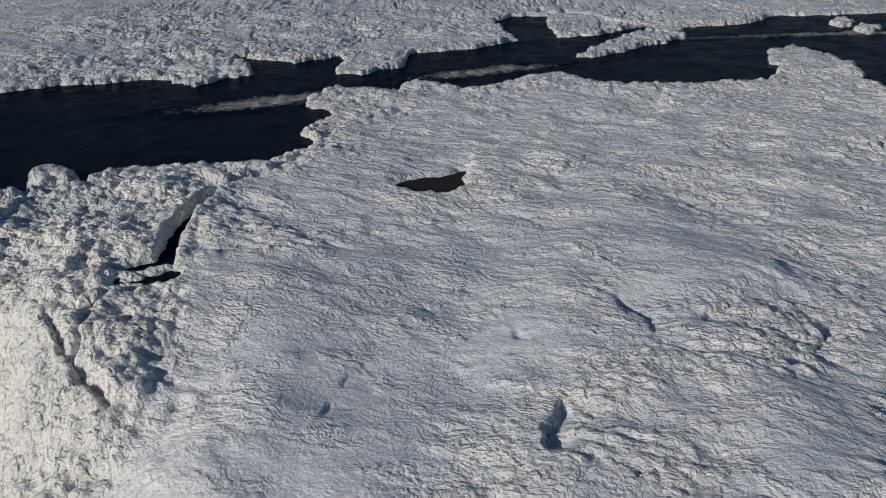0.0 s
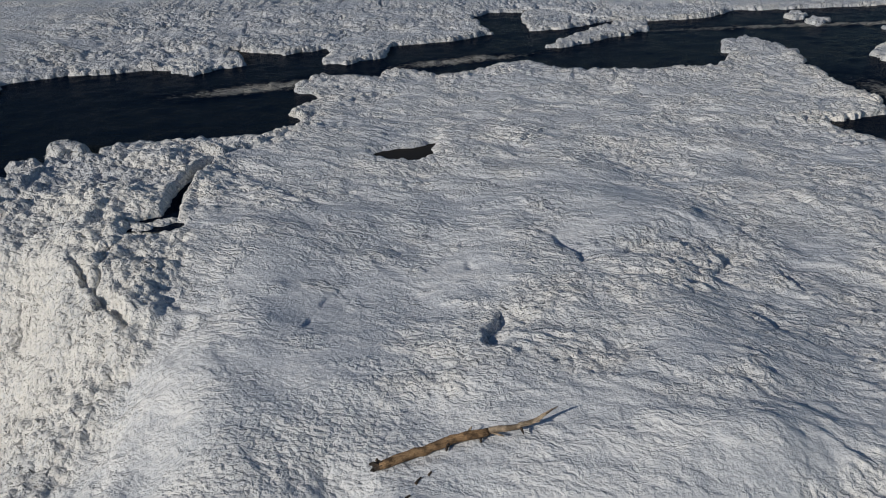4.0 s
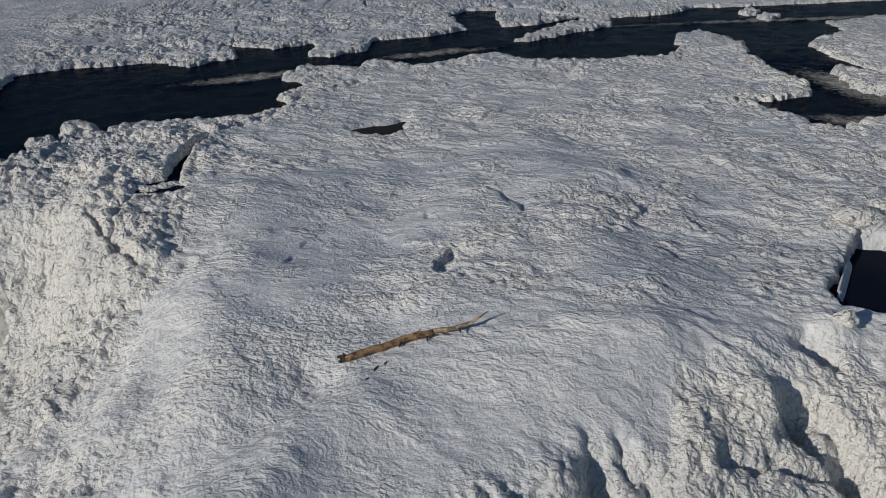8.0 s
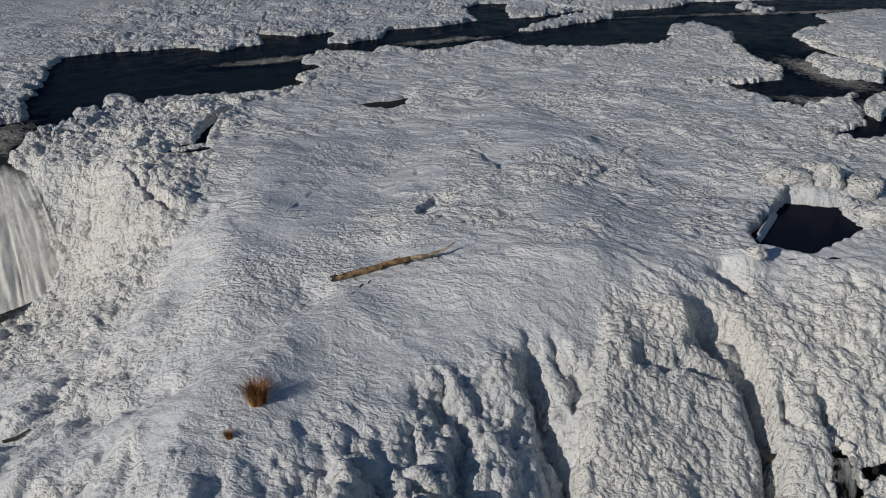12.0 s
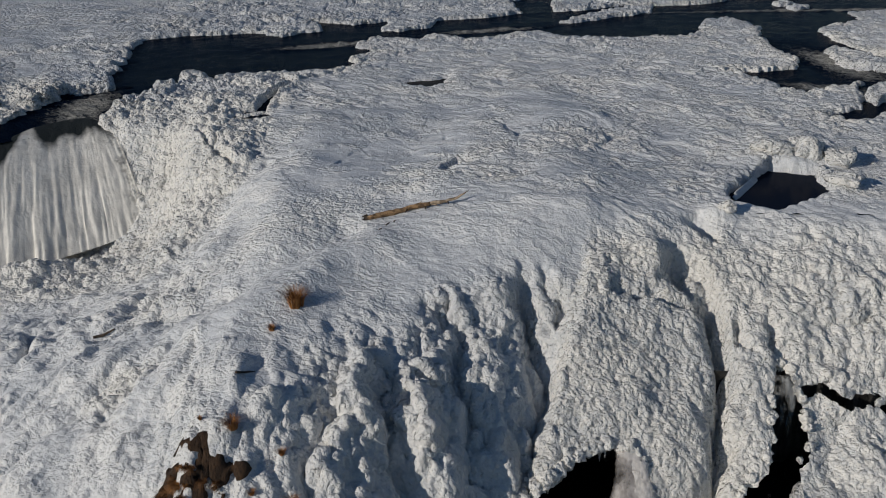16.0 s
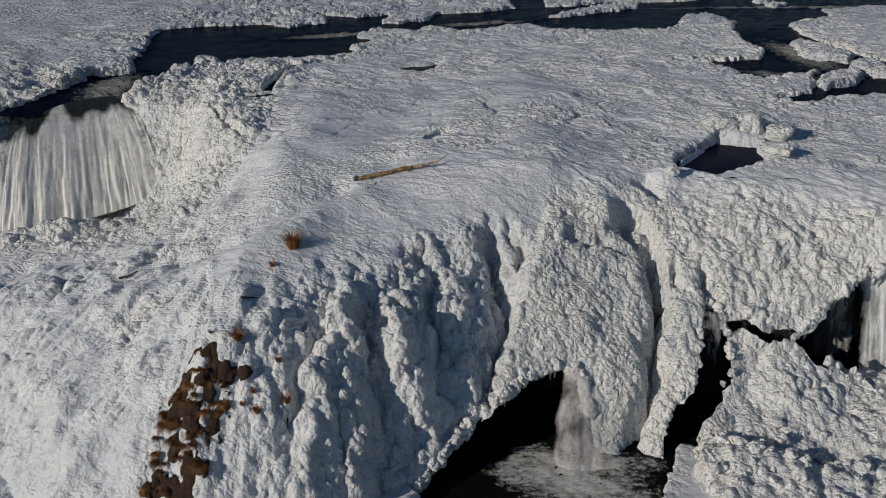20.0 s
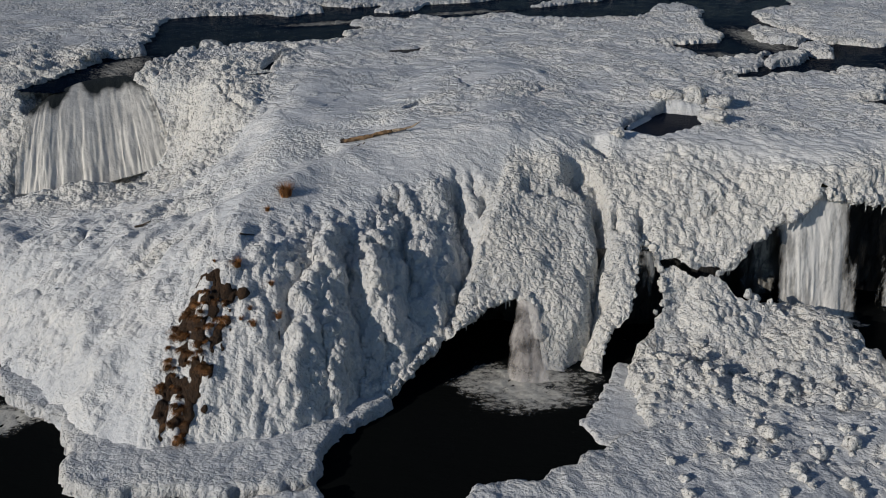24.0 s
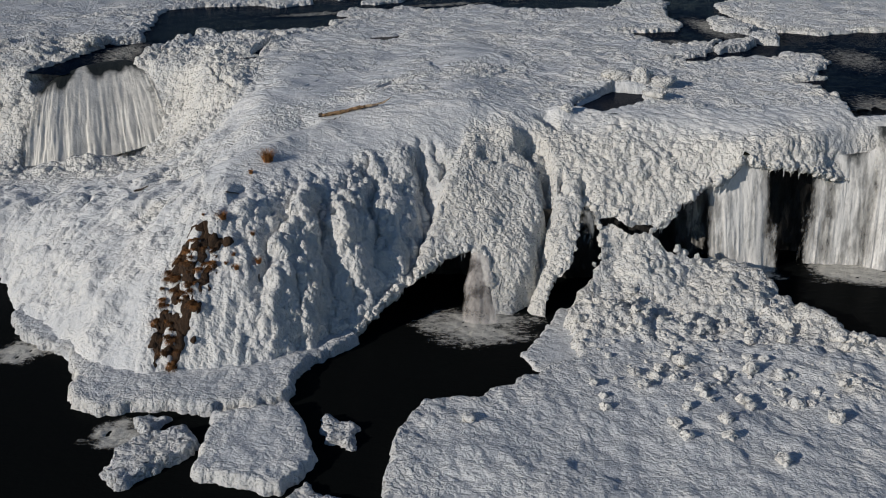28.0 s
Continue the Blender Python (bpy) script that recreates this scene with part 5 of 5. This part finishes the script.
def stick(points, r, label, seed):
    ob = tagged(new("stick"), label, "stick", group="sticks on the snow")
    pts = [(a, b, surface_z(a, b) + h) for a, b, h in points]
    part("twig", limb(pts, [r] * (len(pts) - 1) + [r * 0.5], 7, seed, 0.2), BARK, ob)


stick([(-16.5, 9.9, 0.10), (-16.0, 10.1, 0.12), (-15.4, 10.5, 0.10)], 0.09, "dark broken stick half buried in snow", 60)
stick([(-4.7, 1.6, 0.04), (-4.4, 1.9, 0.08), (-4.0, 2.3, 0.05)], 0.06, "dark twig lying on the snow", 61)
stick([(-6.8, -1.7, 0.05), (-6.4, -1.4, 0.08), (-6.0, -1.0, 0.05)], 0.05, "dark twig lying on the snow", 62)
stick([(-0.9, -3.6, 0.05), (-0.8, -4.0, 0.15)], 0.05, "dark twig lying on the snow", 63)
stick([(0.3, 15.9, 0.0), (0.5, 16.15, 0.05)], 0.06, "small dark bit of wood on the snow", 64)
stick([(0.0, 15.2, 0.0), (0.15, 15.3, 0.05)], 0.06, "small dark bit of wood on the snow", 65)
stick([(0.75, 16.2, 0.0), (0.85, 16.3, 0.05)], 0.05, "small dark bit of wood on the snow", 66)


# ---- dry grass ----
def tuft_mesh(name, blades, spread, height, droop, seed, mat=GRASS):
    """Many thin bent blades of dry grass springing from one root."""
    rng, verts, faces = random.Random(seed), [], []
    for _ in range(blades):
        a, r = rng.uniform(0, 2 * math.pi), spread * math.sqrt(rng.random())
        bx, by = r * math.cos(a) * 0.55, r * math.sin(a) * 0.55
        lean_a, lean = a + rng.uniform(-0.7, 0.7), rng.uniform(0.1, 0.75)
        h, w = height * rng.uniform(0.5, 1.1), rng.uniform(0.006, 0.016)
        sx, sy = -math.sin(lean_a) * w, math.cos(lean_a) * w
        k = len(verts)
        for s in range(4):
            f = s / 3
            o = lean * h * f * f
            z = h * f * (1 - droop * f * f)
            ww = 1 - 0.8 * f
            x, y = bx + math.cos(lean_a) * o, by + math.sin(lean_a) * o - droop * 0.5 * h * f * f
            verts += [(x - sx * ww, y - sy * ww, z - 0.06), (x + sx * ww, y + sy * ww, z - 0.06)]
        faces += [(k + 2 * s, k + 2 * s + 1, k + 2 * s + 3, k + 2 * s + 2) for s in range(3)]
    me = bpy.data.meshes.new(name)
    me.from_pydata(verts, [], faces)
    me.materials.append(mat)
    return me


TUFTS = [tuft_mesh("grass_tuft", 380, 0.45, 0.75, 0.25, s) for s in range(4)]
HANGING = [tuft_mesh("hanging_grass", 260, 0.40, 0.65, 1.1, 10 + s, GRASS if s == 0 else DEAD_GRASS) for s in range(4)]
rng = random.Random(5)
for n, (a, b, size) in enumerate(((-3.2, 7.4, 1.6), (-4.0, 5.4, 0.55), (-3.95, -1.45, 0.95), (-1.7, -1.8, 0.5), (-0.95, -3.25, 0.7), (-2.3, -4.1, 0.65), (-2.7, -3.4, 0.45), (-3.1, -4.0, 0.4), (-5.6, -1.0, 0.3))):
    ob = tagged(new("grass_tuft", TUFTS[n % 4]), "tuft of dry orange brown grass poking through snow", "grass tuft", "tufts of dry grass")
    ob.matrix_world = Matrix.Translation((a, b, surface_z(a, b) + 0.02)) @ Matrix.Rotation(rng.uniform(0, 6), 4, "Z") @ Matrix.Diagonal((size, size, size, 1))
BANK = [(-7.2, -2.4), (-5.4, -1.9), (-3.4, -2.8), (-4.0, -4.0), (-4.5, -5.2), (-4.6, -6.6), (-4.7, -8.0), (-5.8, -9.5), (-7.7, -8.4), (-7.9, -5.4)]
grown = 0
while grown < 70:
    a, b = rng.uniform(-8, -4), rng.uniform(-9, -1.5)
    d = float(inside_distance(np.array([a]), np.array([b]), BANK)[0])
    if d < 0.1 or noise.noise(Vector((a * 0.8, b * 0.6, 3.0))) < -0.18:
        continue
    size = rng.uniform(0.4, 0.95)
    ob = tagged(new("hanging_grass", HANGING[grown % 4]), "brown dead grass hanging on a steep bank", "grass", "grass on the bank")
    ob.matrix_world = Matrix.Translation((a, b - 0.12, surface_z(a, b) + 0.02)) @ Matrix.Rotation(rng.uniform(-0.7, 0.7), 4, "Z") @ Matrix.Diagonal((size, size, size, 1))
    grown += 1
soil_rise = np.clip(inside_distance(X, Y, BANK) * 0.6, -1, 0.25) + 0.50 * only((X > -10) & (X < -2) & (Y > -12) & (Y < 0), lambda x, y, z: fbm(x / 0.5, y / 0.9, z / 0.9, 3, 131), X, Y, Z) - 0.16
soil_co = pushed_out(co, np.clip(soil_rise, -0.5, 0.16))
soil_cell = (soil_rise[:-1, :-1] > -0.12) & (inside_distance(X[:-1, :-1], Y[:-1, :-1], BANK) > -0.5) & keep
tagged(new("soil_bank", grid_mesh("soil_bank", soil_co, soil_cell, [SOIL])), "bare brown soil and dead grass on a steep snowy bank", "soil bank", kind="structure")


# ---- lumps of fallen ice on the shelf ----
def lump_mesh(seed):
    bm = bmesh.new()
    bmesh.ops.create_icosphere(bm, subdivisions=3, radius=1.0)
    off = Vector((seed * 3.7, seed * 1.3, 0))
    for v in bm.verts:
        p = v.co.copy()
        r = 1 + 0.50 * noise.noise(p * 1.1 + off) + 0.34 * noise.noise(p * 2.7 + off) + 0.16 * noise.noise(p * 6 + off)
        v.co = Vector((p.x * r, p.y * r * 0.9, max(p.z * r * 0.75, -0.45)))
    me = bpy.data.meshes.new("ice_lump")
    bm.to_mesh(me)
    bm.free()
    for p in me.polygons:
        p.use_smooth = True
    me.materials.append(SPRAY_ICE)
    return me


LUMPS = [lump_mesh(s) for s in range(9)]
shelf_points = SHELF_PTS.reshape(-1, 3)


def shelf_z(x, y):
    k = np.argmin((shelf_points[:, 0] - x) ** 2 + (shelf_points[:, 1] - y) ** 2)
    return float(shelf_points[k, 2])


PLACED = [(29.0, -5.0, 0.75), (35.3, -9.4, 0.5), (37.2, -10.9, 0.5), (23.4, -10.9, 0.42), (23.3, -9.6, 0.3), (26.0, -8.3, 0.42), (29.6, -8.4, 0.45), (32.0, -9.4, 0.45), (30.5, -12.0, 0.42), (27.5, -12.4, 0.45),
          (30.4, -13.6, 0.4), (27.9, -14.0, 0.38), (33.2, -5.9, 0.55), (31.2, -6.6, 0.6), (25.5, -6.6, 0.4), (27.3, -6.0, 0.5), (33.0, -15.6, 0.5), (15.0, -13.2, 0.4), (35.0, -6.4, 0.4), (28.4, -10.6, 0.35)]
for n in range(150):
    a = rng.gauss(29.5, 5.5)
    b = -4.5 - 0.28 * (a - 29.5) + rng.gauss(0, 3.2)
    PLACED.append((a, b, 0.08 + 0.30 * rng.random() ** 2.6))
for n in range(75):
    a = rng.uniform(20.5, 42)
    b = 1.0 - 0.16 * (a - 28) + rng.gauss(0, 1.5)
    PLACED.append((a, b, rng.uniform(0.14, 0.46)))
for n, (a, b, size) in enumerate(PLACED):
    if float(inside_distance(np.array([a]), np.array([b]), SHELF)[0]) < size + 0.2 or b < -24:
        continue
    ob = tagged(new("ice_lump", LUMPS[n % 9]), "large rounded lump of fallen white ice" if size > 0.4 else "small lump of fallen white ice on snow", "ice lump", "fallen ice lumps")
    ob.matrix_world = Matrix.Translation((a, b, shelf_z(a, b) + 0.28 * size)) @ Matrix.Rotation(rng.uniform(0, 6.28), 4, "Z") @ Matrix.Diagonal((size * rng.uniform(0.85, 1.25), size, size * rng.uniform(0.8, 1.15), 1))


# ---- blocks and a leaning slab round the hole in the ice ----
BLOCKS = [me.copy() for me in LUMPS[:3]]
for me in BLOCKS:
    me.materials[0] = BLOCK_ICE
for n, (a, b, wide, long, tall) in enumerate(((26.0, 26.9, 1.5, 1.0, 0.75), (28.2, 26.8, 1.3, 1.1, 1.15), (30.2, 26.3, 1.5, 1.1, 0.8), (29.0, 21.9, 1.2, 0.9, 0.6), (20.9, 17.4, 0.55, 0.45, 0.5), (28.3, 29.0, 0.8, 0.6, 0.6))):
    ob = tagged(new("ice_block", BLOCKS[n % 3]), "big rounded block of white ice beside a water hole", "ice block", "ice blocks round the hole")
    ob.matrix_world = Matrix.Translation((a, b, surface_z(a, b) + 0.15 * tall)) @ Matrix.Rotation(0.7 * n, 4, "Z") @ Matrix.Diagonal((wide, long, tall, 1))
bm = bmesh.new()
bmesh.ops.create_cube(bm, size=1.0)
bmesh.ops.bevel(bm, geom=bm.edges[:], offset=0.12, segments=2, affect="EDGES")
bmesh.ops.subdivide_edges(bm, edges=bm.edges[:], cuts=3, use_grid_fill=True)
for v in bm.verts:
    v.co += Vector((noise.noise(v.co * 3), noise.noise(v.co * 3 + Vector((7, 0, 0))), noise.noise(v.co * 3 + Vector((0, 7, 0))))) * 0.04
slab = bpy.data.meshes.new("ice_plate_leaning")
bm.to_mesh(slab)
bm.free()
for p in slab.polygons:
    p.use_smooth = True
slab.materials.append(SLAB_ICE)
ob = tagged(new("leaning_slab", slab), "flat grey slab of ice leaning into a water hole", "ice slab")
ob.matrix_world = Matrix.Translation((23.1, 21.9, -1.85)) @ Matrix.Rotation(radians(60), 4, "Z") @ Matrix.Rotation(radians(55), 4, "X") @ Matrix.Diagonal((4.6, 0.9, 0.16, 1))
